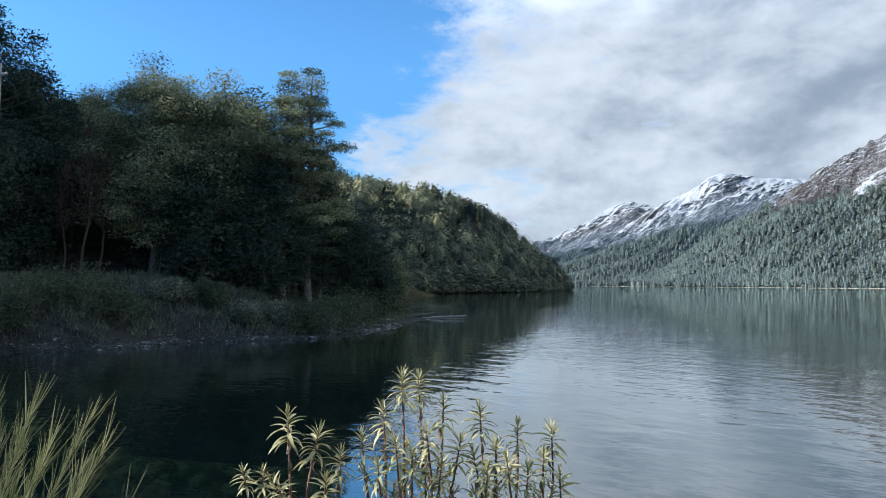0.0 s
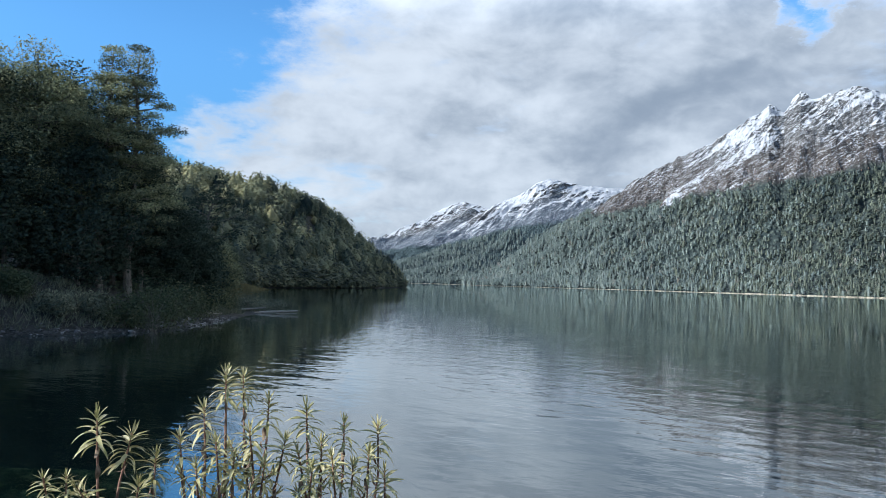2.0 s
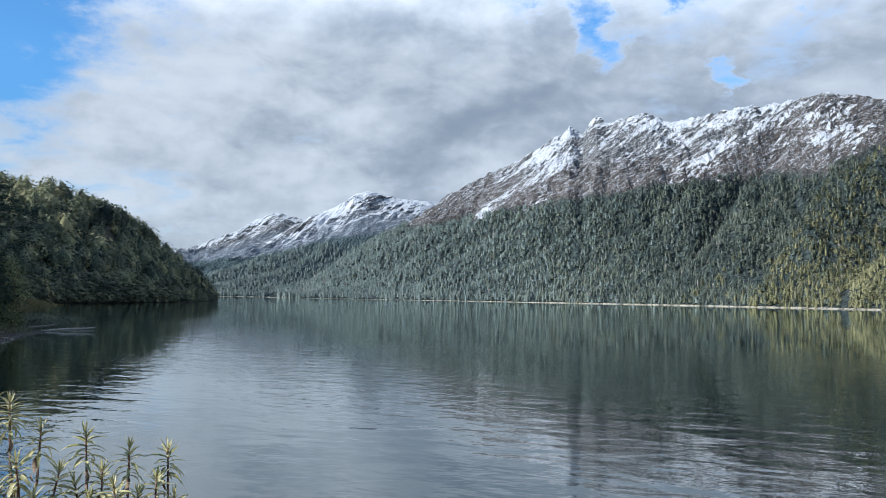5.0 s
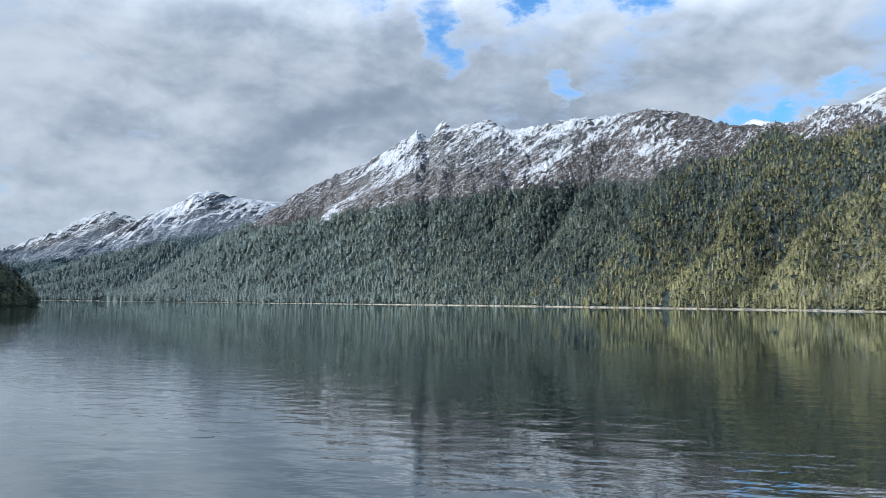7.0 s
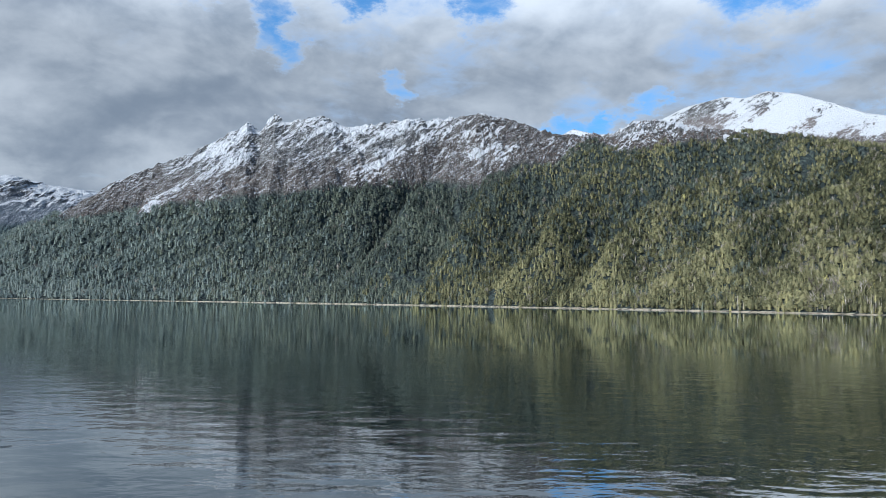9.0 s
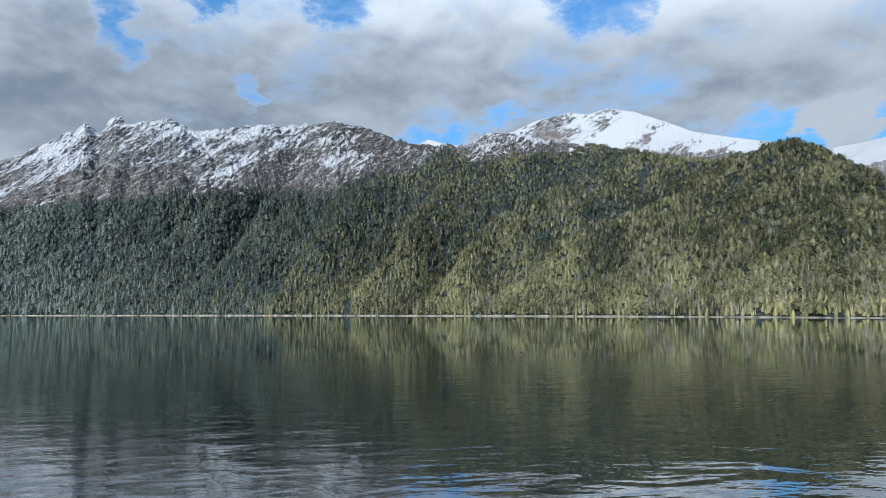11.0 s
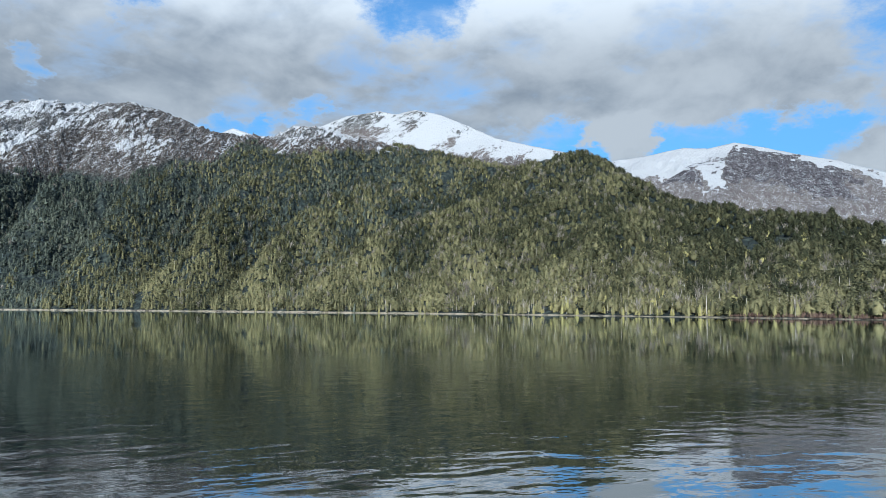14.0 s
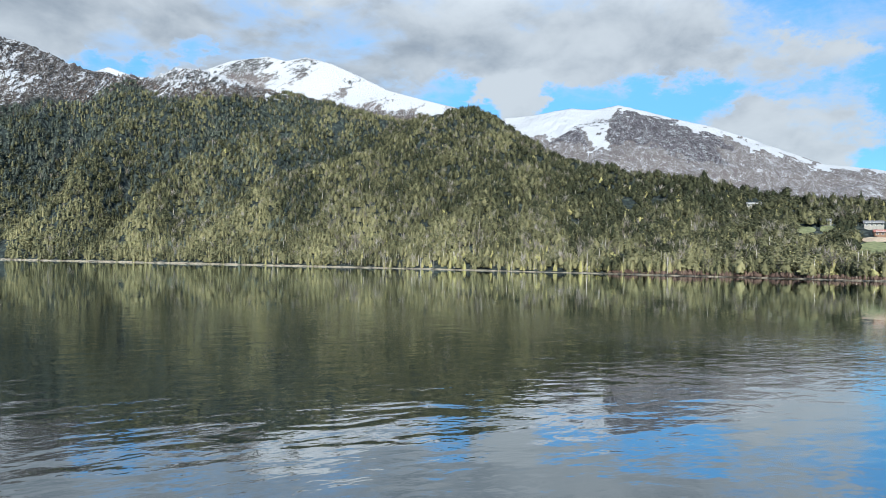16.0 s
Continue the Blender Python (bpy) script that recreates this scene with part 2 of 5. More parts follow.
    fleck = n.math("ADD", n.math("MULTIPLY", n.noise(p, 0.26, 6.0, 0.78, 0.1), 0.75), n.math("MULTIPLY", stria, 0.35))
    few = n.math("MULTIPLY", n.remap(fleck, 0.575, 0.63), n.remap(high, fleck_from, fleck_from + 0.14))
    snow = n.remap(n.math("SUBTRACT", field, limit), -0.012, 0.016)
    snow = n.math("MAXIMUM", n.math("MULTIPLY", snow, n.remap(high, snow_line - 0.14, snow_line)), few)
    c = n.mix(snow, ground, (0.410, 0.425, 0.450))
    c = n.mix(n.remap(n.math("ADD", shore, n.math("MULTIPLY", n.math("SUBTRACT", n2, 0.5), 0.6)), 0.5, 0.7), c, (0.36, 0.32, 0.25))
    finish(n, c, 0.9, n.math("ADD", n.math("ADD", n2, n3), n.math("MULTIPLY", crown, n.remap(high, 0.1, -0.05, 0.0, 0.9))), 6.0, 0.15)
    return m


M_MAIN = mountain_material("wooded mountain", 0.0, 0.95, (0.024, 0.034, 0.034), (0.072, 0.090, 0.080), 0.9, least=-0.04)
# Haze on the far ranges is put into bluer, paler forest and scrub colours.
M_FARM = mountain_material("distant mountain tinted for haze", 0.10, 0.85, (0.040, 0.060, 0.066), (0.074, 0.100, 0.100), 0.9, (0.055, 0.068, 0.086), (0.115, 0.132, 0.155), least=-0.26)
M_SNOWY = mountain_material("snow dome", -0.20, 0.15, (0.075, 0.065, 0.062), (0.150, 0.130, 0.125), 0.5, (0.07, 0.06, 0.058), (0.15, 0.13, 0.125), -0.3, -0.15)
M_DOME = mountain_material("grey mountain", 0.30, 0.95, (0.052, 0.048, 0.056), (0.105, 0.096, 0.104), 0.3, (0.072, 0.063, 0.064), (0.165, 0.146, 0.142), -0.95, -0.45)


def water_material():
    m, n = material("lake water")
    p = n.add("ShaderNodeNewGeometry").outputs["Position"]
    calm = n.remap(n.noise(n.scaled(p, 1.0, 0.5, 1.0), 0.035, 3.0, 0.5, 0.5), 0.40, 0.64)
    reach = n.add("ShaderNodeVectorMath", {0: p}, op="LENGTH").outputs["Value"]
    xy = n.add("ShaderNodeSeparateXYZ", {0: p}).outputs
    # a breeze roughens the long reach of the lake; the bay under the slope lies still
    breeze = n.remap(n.math("ARCTAN2", xy[0], xy[1]), 0.72, 0.10, 0.075, 0.32)
    near = n.remap(reach, 14.0, 80.0, 1.0, 0.0)
    open_ = n.math("ADD", n.math("MULTIPLY", near, 0.80), n.math("MULTIPLY", n.math("SUBTRACT", 1.0, near), breeze))
    # long low swells lie across the bay, small ripples ride on them
    turned = n.add("ShaderNodeVectorRotate", {"Vector": p, "Angle": radians(38)}).outputs[0]
    w1 = n.noise(n.scaled(turned, 0.6, 1.0, 1.0), 0.85, 1.5, 0.5, 0.3)
    w2 = n.noise(n.scaled(turned, 0.7, 1.2, 1.0), 2.3, 2.0, 0.5, 0.3)
    w3 = n.noise(n.scaled(p, 0.9, 1.1, 1.0), 5.0, 1.5, 0.5, 0.1)
    fine = n.math("ADD", n.math("MULTIPLY", w2, 0.026), n.math("MULTIPLY", w3, 0.0075))
    h = n.math("MULTIPLY", n.math("ADD", n.math("MULTIPLY", w1, 0.034), n.math("MULTIPLY", fine, n.math("ADD", 0.30, calm))), open_)
    normal = n.add("ShaderNodeBump", {"Strength": 1.0, "Distance": 1.0, "Height": h}).outputs[0]
    fres = n.add("ShaderNodeFresnel", {"IOR": 1.36, "Normal": normal}).outputs[0]
    fres = n.math("POWER", fres, 0.56, clamp=True)
    see = n.add("ShaderNodeBsdfTransparent", {"Color": (0.62, 0.80, 0.76, 1.0)}).outputs[0]
    gloss = n.add("ShaderNodeBsdfGlossy", {"Color": (0.96, 1.0, 1.0, 1), "Roughness": 0.0, "Normal": normal}).outputs[0]
    mx = n.add("ShaderNodeMixShader", {0: fres})
    n.link(see, mx.inputs[1]), n.link(gloss, mx.inputs[2])
    out = n.add("ShaderNodeOutputMaterial")
    n.link(mx.outputs[0], out.inputs[0])
    return m


def bed_material():
    m, n = material("lake bed")
    g = n.add("ShaderNodeNewGeometry").outputs["Position"]
    z = n.add("ShaderNodeSeparateXYZ", {0: g}).outputs[2]
    s = n.noise(g, 2.6, 7.0, 0.72, 0.4)
    stones = n.mix(n.remap(s, 0.44, 0.66), (0.026, 0.046, 0.022), (0.25, 0.28, 0.13))
    # Deep water's scattered green light is put into the bed colour.
    deep_tone = n.mix(n.remap(n.noise(g, 0.06, 4.0), 0.3, 0.7), (0.011, 0.048, 0.048), (0.017, 0.062, 0.058))
    turf = n.mix(n.remap(n.noise(g, 3.5, 6.0, 0.65), 0.3, 0.7), (0.045, 0.045, 0.024), (0.125, 0.115, 0.060))
    below = n.mix(n.remap(z, -2.6, -1.35), deep_tone, stones)
    finish(n, n.mix(n.remap(n.math("ADD", z, n.math("MULTIPLY", s, 0.4)), 0.15, 0.5), below, turf), 0.9, s, 0.08)
    return m


M_WATER, M_BED = water_material(), bed_material()

# ---- shared building functions ----
LATTICE = np.random.RandomState(7).rand(256, 256)


def vnoise(x, y):
    xi, yi = np.floor(x).astype(int), np.floor(y).astype(int)
    u, v = x - xi, y - yi
    u, v = u * u * (3 - 2 * u), v * v * (3 - 2 * v)
    a, b = LATTICE[xi % 256, yi % 256], LATTICE[(xi + 1) % 256, yi % 256]
    c, d = LATTICE[xi % 256, (yi + 1) % 256], LATTICE[(xi + 1) % 256, (yi + 1) % 256]
    return (a * (1 - u) + b * u) * (1 - v) + (c * (1 - u) + d * u) * v


def fbm(x, y, octaves=5, gain=0.5):
    total, amp, norm = 0.0, 1.0, 0.0
    for i in range(octaves):
        total = total + amp * vnoise(x * 2 ** i + 17.3 * i, y * 2 ** i + 5.1 * i)
        norm += amp
        amp *= gain
    return total / norm


def ridged(x, y, octaves=4):
    total, amp, norm = 0.0, 1.0, 0.0
    for i in range(octaves):
        total = total + amp * (1 - np.abs(2 * vnoise(x * 2 ** i + 3.7 * i, y * 2 ** i + 11.9 * i) - 1))
        norm += amp
        amp *= 0.5
    return total / norm


def mesh_of(name, verts, faces, material_, smooth=False, attrs=None):
    me = bpy.data.meshes.new(name)
    verts, faces = np.asarray(verts, dtype=np.float32), np.asarray(faces, dtype=np.int32)
    k = faces.shape[1]
    me.vertices.add(len(verts)), me.loops.add(faces.size), me.polygons.add(len(faces))
    me.vertices.foreach_set("co", verts.ravel())
    me.loops.foreach_set("vertex_index", faces.ravel())
    me.polygons.foreach_set("loop_start", np.arange(0, faces.size, k, dtype=np.int32))
    me.polygons.foreach_set("use_smooth", np.full(len(faces), smooth))
    for key, values in (attrs or {}).items():
        a = me.attributes.new(key, "FLOAT", "POINT")
        a.data.foreach_set("value", np.asarray(values, dtype=np.float32))
    me.update(calc_edges=True)
    me.materials.append(material_)
    return me


def part(name, me, parent=None, label=""):
    ob = new(name, me)
    if parent is not None:
        ob.parent = parent
    if label:
        ob["label"] = label
    return ob


def thing(name, at, label, category, group="", kind=""):
    ob = new(name)
    ob.location = at
    ob.empty_display_size = 0.2
    return tagged(ob, label, category, group, kind)


def grid_faces(nu, nv):
    i, j = np.meshgrid(np.arange(nu - 1), np.arange(nv - 1), indexing="ij")
    a = (i * nv + j).ravel()
    return np.stack([a, a + nv, a + nv + 1, a + 1], 1)


class Soup:
    """Collects loose triangles."""

    def __init__(self):
        self.v, self.f, self.t, self.n = [], [], [], 0

    def add(self, v, f, tint=None):
        self.v.append(np.asarray(v, dtype=np.float32)), self.f.append(np.asarray(f, dtype=np.int32) + self.n)
        self.t.append(np.zeros(len(v)) if tint is None else tint)
        self.n += len(v)

    def mesh(self, name, material_, smooth=False):
        return mesh_of(name, np.concatenate(self.v), np.concatenate(self.f), material_, smooth, {"tint": np.concatenate(self.t)})


def tube(path, radii, sides=6):
    """A round tapered tube along points, as triangles."""
    path = [Vector(q) for q in path]
    v, f = [], []
    for i, q in enumerate(path):
        d = (path[min(i + 1, len(path) - 1)] - path[max(i - 1, 0)]).normalized()
        a = d.orthogonal().normalized()
        b = d.cross(a)
        for s in range(sides):
            w = 2 * pi * s / sides
            v.append(q + (a * cos(w) + b * sin(w)) * radii[i])
    for i in range(len(path) - 1):
        for s in range(sides):
            p0, p1 = i * sides + s, i * sides + (s + 1) % sides
            f += [(p0, p1, p1 + sides), (p0, p1 + sides, p0 + sides)]
    return np.array([tuple(q) for q in v]), np.array(f)


def leaf_cards(rng, centres, spread, count, size, flat=0.5, droop=0.0):
    """Small pointed leaf sprays scattered in clumps round the centres."""
    c = np.repeat(centres, count, 0)
    n = len(c)
    off = np.clip(rng.normal(size=(n, 3)), -1.45, 1.45) * np.repeat(spread, count)[:, None] * np.array([1, 1, flat])
    off[:, 2] -= droop * np.hypot(off[:, 0], off[:, 1])
    p = c + off
    a = rng.normal(size=(n, 3))
    a[:, 2] *= 0.6
    a /= np.linalg.norm(a, axis=1)[:, None]
    b = np.cross(a, rng.normal(size=(n, 3)))
    b /= np.linalg.norm(b, axis=1)[:, None] + 1e-9
    s = size * rng.uniform(0.6, 1.35, n)[:, None]
    v = np.stack([p - a * s * 0.8 - b * s * 0.40, p - a * s * 0.5 + b * s * 0.48, p + a * s], 1).reshape(-1, 3)
    return v, np.arange(n * 3).reshape(-1, 3)


# ---- large structure: water, bed, mountains ----
def sheet(name, z, half, material_, label, category):
    v = [(-half, -half, z), (half, -half, z), (half, half, z), (-half, half, z)]
    return tagged(part(name, mesh_of(name, v, [(0, 1, 2, 3)], material_)), label, category, kind="structure")


sheet("water", 0.0, 4900, M_WATER, "calm dark green lake water with faint ripples", "water")


class Range:
    """A mountain between a foot line and a crest line, both given by bearing from the bank."""

    def __init__(self, crest, foot, ridge, power, gully, jag, seed, slant=3.3, rib=1.0, towers=(), notch=0.0):
        self.crest, self.foot, self.ridge = np.array(crest), np.array(foot), np.array(ridge)
        self.power, self.gully, self.jag, self.seed, self.slant, self.rib, self.towers, self.notch = power, gully, jag, seed, slant, rib, towers, notch

    def relief(self, az, q):
        """Slanting spurs: a short steep flank on one side, a long one on the other; about -0.5 to 0.5."""
        warp = fbm(az * 0.07 + self.seed, q * 1.6 + self.seed, 3)
        ph = az * 0.155 - q * self.slant + 1.5 * warp + self.seed
        f = ph - np.floor(ph)
        tri = np.where(f < 0.3, f / 0.3, (1 - f) / 0.7)
        tri = tri * tri * (3 - 2 * tri)
        size = 0.45 + 0.75 * vnoise(np.floor(ph) * 1.7 + 0.5, q * 1.5 + self.seed)
        ph2 = az * 0.62 - q * self.slant * 2.2 + 3.0 * fbm(az * 0.3, q * 3 + self.seed, 2)
        g = ph2 - np.floor(ph2)
        small = np.where(g < 0.35, g / 0.35, (1 - g) / 0.65)
        return ((tri - 0.5) * size + 0.10 * (small - 0.5)) * np.interp(az, [55, 70], [1.0, 0.45])

    def place(self, az, s):
        az, s = np.asarray(az, float), np.asarray(s, float)
        d0 = np.interp(az, self.foot[:, 0], self.foot[:, 1])
        d1 = np.interp(az, self.ridge[:, 0], self.ridge[:, 1])
        el = np.interp(az, self.crest[:, 0], self.crest[:, 1])
        top = EYE_Z + d1 * np.tan(np.radians(el))
        d = d0 + (d1 - d0) * s
        q = np.clip(s, 0, 1)
        z = top * q ** self.power
        r = self.relief(az, q)
        fine = fbm(az * 0.9 + self.seed, s * 14 + self.seed, 5, 0.55) - 0.5
        z = z + top * self.gully * (r * 1.0 + fine * 0.35) * np.clip(4 * q * (1 - q), 0, 1) * np.clip(q * 6, 0, 1)
        crag = ridged(self.rib * (az * 1.3 - s * 18) + self.seed, self.rib * (s * 12 + az * 0.4), 5) - 0.5
        k = self.rib
        rib = ridged(k * (az * 3.1 - s * 43) + self.seed, k * (s * 13 + az * 0.7), 5) - 0.5
        z = z + self.jag * (0.55 * crag + 0.60 * rib) * np.clip((q - 0.5) / 0.3, 0, 1) * (1 - 0.72 * np.clip((s - 0.9) / 0.1, 0, 1))
        # towers and notches on the crest alone, leaning along the slope
        lift = self.notch * (ridged((az - (s - 1) * 9) * 1.9 + self.seed, s * 9 + 2.5, 4) - 0.6)
        for at, wide, rise in self.towers:
            lift = lift + rise * np.exp(-((az - at - (s - 1) * 4) / wide) ** 4)
        z = z + d1 * np.radians(lift) * np.clip((q - 0.86) / 0.12, 0, 1)
        z = np.where(s > 1, z - (s - 1) * (d1 - d0) * 0.55, z)
        z = np.maximum(z, np.where(s <= 0, -3.0 + s * 40, 0.25 + 2.0 * q))
        a = np.radians(az)
        return np.stack([d * np.sin(a), d * np.cos(a), z], -1)

    def mesh(self, name, az0, az1, na, ns, material_, line, label, dense=()):
        az = np.linspace(az0, az1, na)
        for lo, hi, k in dense:
            az = np.concatenate([az[az < lo], np.linspace(lo, hi, k), az[az > hi]])
        na = len(az)
        s = np.concatenate([[-0.03], np.linspace(0, 0.45, ns // 3), np.linspace(0.46, 1, ns), [1.02, 1.08, 1.2, 1.5]])
        A, S = np.meshgrid(az, s, indexing="ij")
        p = self.place(A, S)
        el = np.degrees(np.arctan2(p[..., 2] - EYE_Z, np.hypot(p[..., 0], p[..., 1])))
        tl = np.interp(A, [q[0] for q in line], [q[1] for q in line])
        ce = np.interp(A, self.crest[:, 0], self.crest[:, 1])
        belt = (el - tl) / np.maximum(ce - tl, 1.6)
        belt = np.where(belt > 0, belt * np.interp(A, [8, 13, 17, 20, 24, 34, 37, 40, 45, 48, 51, 54, 56, 58], [0.35, 0.42, 0.62, 1.0, 1.25, 1.2, 0.75, 0.5, 0.4, 0.4, 1.0, 0.95, 0.5, 0.3]), belt) if name == "mountain_main" else belt
        if name == "mountain_grey_snowy":
            # a smooth snowfield on one flank, a dark wooded patch, then scrub with snow showing through
            under = ce - el + (fbm(A * 1.3, S * 22, 5, 0.6) - 0.5) * 1.6
            B, A = A, A + (fbm(A * 0.9 + 7, S * 16, 5, 0.6) - 0.5) * 3.2
            belt = np.full_like(A, 0.16)
            belt = np.where((A > 83.9) & (A < 92) & (under < 2.4), -0.7, belt)
            belt = np.where((A > 80.2) & (A < 82.2) & (under > 1.3) & (under < 2.3), -0.7, belt)
            belt = np.where((A < 83.2) & (under < np.interp(A, [74, 80, 83.2], [0.9, 1.9, 1.0])), 1.3, belt)
            belt = np.where((A >= 82.6) & (A < 84.0) & (under < 3.2), 0.75, belt)
            belt = np.where((A >= 83) & (under < np.interp(A, [83, 86, 92, 100], [0.7, 0.25, 0.5, 0.1])), 1.1, belt)
            A = B
        shore = np.clip(1.0 - (p[..., 2] - 0.2) / 1.0, 0, 1)
        me = mesh_of(name, p.reshape(-1, 3), grid_faces(na, len(s)), material_, name in ("mountain_grey_snowy", "mountain_snow_dome"), {"belt": belt.ravel(), "shore": shore.ravel()})
        return tagged(part(name, me), label, "mountain", kind="structure")


# bearing, height angle of the crest lines; distances in metres
MAIN_CREST = [(1.2, 0.0), (3.2, 0.3), (4.7, 1.6), (6.2, 2.8), (8.7, 4.4), (11.1, 5.7), (13.9, 7.7), (16.4, 9.1), (18.9, 10.2), (20.9, 11.4), (22.6, 12.4), (23.1, 12.8),
              (24.1, 12.24), (24.6, 12.9), (25.1, 13.4), (26.1, 12.96), (27.0, 13.3), (28.7, 13.7), (30.4, 12.9), (33.1, 13.4), (35.1, 13.85), (36.5, 13.6), (40.6, 14.2),
              (42.7, 13.7), (44.9, 13.05), (47, 12.5), (50.5, 12.5), (52, 13.4), (54, 13.45), (55.9, 12.85), (59, 12.3), (62, 11.9), (65.4, 11.0), (68.3, 10.5), (70.5, 10.9), (72.7, 11.4),
              (73.9, 11.5), (75.2, 10.9), (76.7, 9.9), (79, 8.4), (80.7, 7.5), (83.2, 7.0), (86, 6.4), (90.4, 5.8), (93.7, 4.8), (97, 4.3), (100, 3.9), (112, 3.0), (130, 2.0)]
MAIN_FOOT = [(1, 2600), (3, 2550), (12, 2150), (20, 1850), (35, 1350), (45, 1080), (56, 840), (66, 690), (79, 540), (90, 455), (99, 405), (110, 370), (130, 330)]
MAIN_RIDGE = [(1, 2900), (6, 3050), (12, 3050), (25, 2900), (40, 2500), (50, 2250), (60, 1850), (68, 1500), (74, 1300), (80, 1150), (90, 980), (100, 900), (130, 800)]
TREE_LINE = [(1, 3), (10.8, 5.2), (17.2, 6.4), (21.8, 7.4), (25, 7.6), (30, 8.6), (34.2, 8.75), (39.8, 8.65), (42.8, 9.7), (46.6, 10.7), (49.1, 12.0), (51.1, 11.3), (57.1, 11.7), (62, 12.0), (70, 14), (130, 14)]
main_range = Range(MAIN_CREST, MAIN_FOOT, MAIN_RIDGE, 1.12, 0.19, 42.0, 4.2, towers=((23.3, 0.35, 0.16), (25.0, 0.60, 0.22)), notch=0.45)
main_range.mesh("mountain_main", 1.0, 130.0, 330, 118, M_MAIN, TREE_LINE, "forested mountain with bare brown scrub and snowy rock crest", ((7.0, 58.0, 900),))

A_CREST = [(-8, 0.6), (-5, 1.6), (-3.2, 2.4), (0.3, 3.8), (2, 4.75), (3.7, 5.85), (5.6, 6.75), (6.9, 7.65), (8, 7.9), (10.1, 7.5), (12.5, 7.35), (16, 6.5), (22, 5)]
a_range = Range(A_CREST, [(-8, 3300), (22, 3100)], [(-8, 3900), (22, 4200)], 1.05, 0.16, 95.0, 9.7, 3.3, 0.42)
a_range.mesh("mountain_far_snowy", -8.0, 22.0, 330, 75, M_FARM, [(-8, 2.2), (0, 2.9), (3, 3.7), (6, 4.5), (12, 5.0), (22, 4)], "distant mountain with bright snowy summit, blue-green tint for haze")
B_CREST = [(-12, 2.0), (-8, 2.6), (-4.7, 3.25), (-2.1, 4.4), (0.4, 5.8), (1.6, 6.15), (3.3, 5.7), (5.5, 4.9), (9, 4)]
b_range = Range(B_CREST, [(-12, 4200), (9, 4200)], [(-12, 4700), (9, 4700)], 1.05, 0.16, 95.0, 2.9, 3.3, 0.45)
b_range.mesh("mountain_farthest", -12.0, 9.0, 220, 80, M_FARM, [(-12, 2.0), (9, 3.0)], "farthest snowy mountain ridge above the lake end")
DOME_CREST = [(44, 11.5), (46.5, 12.5), (47.6, 13.05), (49.3, 12.6), (52, 12.6), (54.2, 13.6), (55.8, 14.3), (58.4, 14.8), (59.7, 14.6), (61.2, 14.95), (63.1, 14.6), (65.2, 13.8), (67.3, 12.9), (69.7, 12.35), (72.3, 11.8), (76, 10.5)]
dome = Range(DOME_CREST, [(44, 2900), (60, 2300), (76, 1900)], [(44, 3500), (60, 3000), (76, 2600)], 1.0, 0.07, 9.0, 6.1)
dome.mesh("mountain_snow_dome", 44.0, 76.0, 260, 60, M_SNOWY, [(44, 11.4), (54, 12.0), (66, 11.4), (76, 11)], "rounded white snow dome with scattered dark rocks")
C_CREST = [(70, 9.5), (76.2, 11), (78.1, 11.2), (81.1, 11.7), (82.7, 11.55), (84.6, 11.85), (86.4, 11.4), (88.8, 10.7), (91.1, 10.1), (93.3, 9.3), (95.5, 8.4), (98.3, 7.25), (101, 6.85), (104, 6.2), (115, 5)]
c_range = Range(C_CREST, [(70, 1900), (115, 1600)], [(70, 3000), (115, 2700)], 1.0, 0.16, 20.0, 1.3)
c_range.mesh("mountain_grey_snowy", 70.0, 115.0, 280, 70, M_DOME, [(70, 8.8), (79, 9.2), (82, 10.6), (88, 9.9), (95, 7.9), (100, 6.5), (115, 5)], "grey-brown bare mountain with snow along its crest")
back_range = Range([(100, 4), (130, 5), (160, 6), (200, 6), (225, 7), (236, 8)], [(100, 330), (130, 260), (236, 220)], [(100, 900), (236, 800)], 1.1, 0.1, 20.0, 8.8)
back_range.mesh("mountain_behind", 112.0, 236.0, 200, 40, M_MAIN, [(100, 14), (236, 14)], "forested slope behind the bank")

# near land on the left of the bay, by its shore line
SHORE_Y = [4, 12, 20, 32, 35, 40, 42, 45.5, 52, 61, 75, 81, 86, 92, 120, 200, 280, 350, 450, 530, 545, 600, 900]
SHORE_X = [-13, -24, -31, -29.5, -25.3, -24.2, -21.2, -18.4, -17.4, -17.5, -18.0, -17.2, -21, -30, -50, -68, -63, -41, -30, -25, -31, -90, -400]


def shore_x(y):
    return np.interp(y, SHORE_Y, SHORE_X)


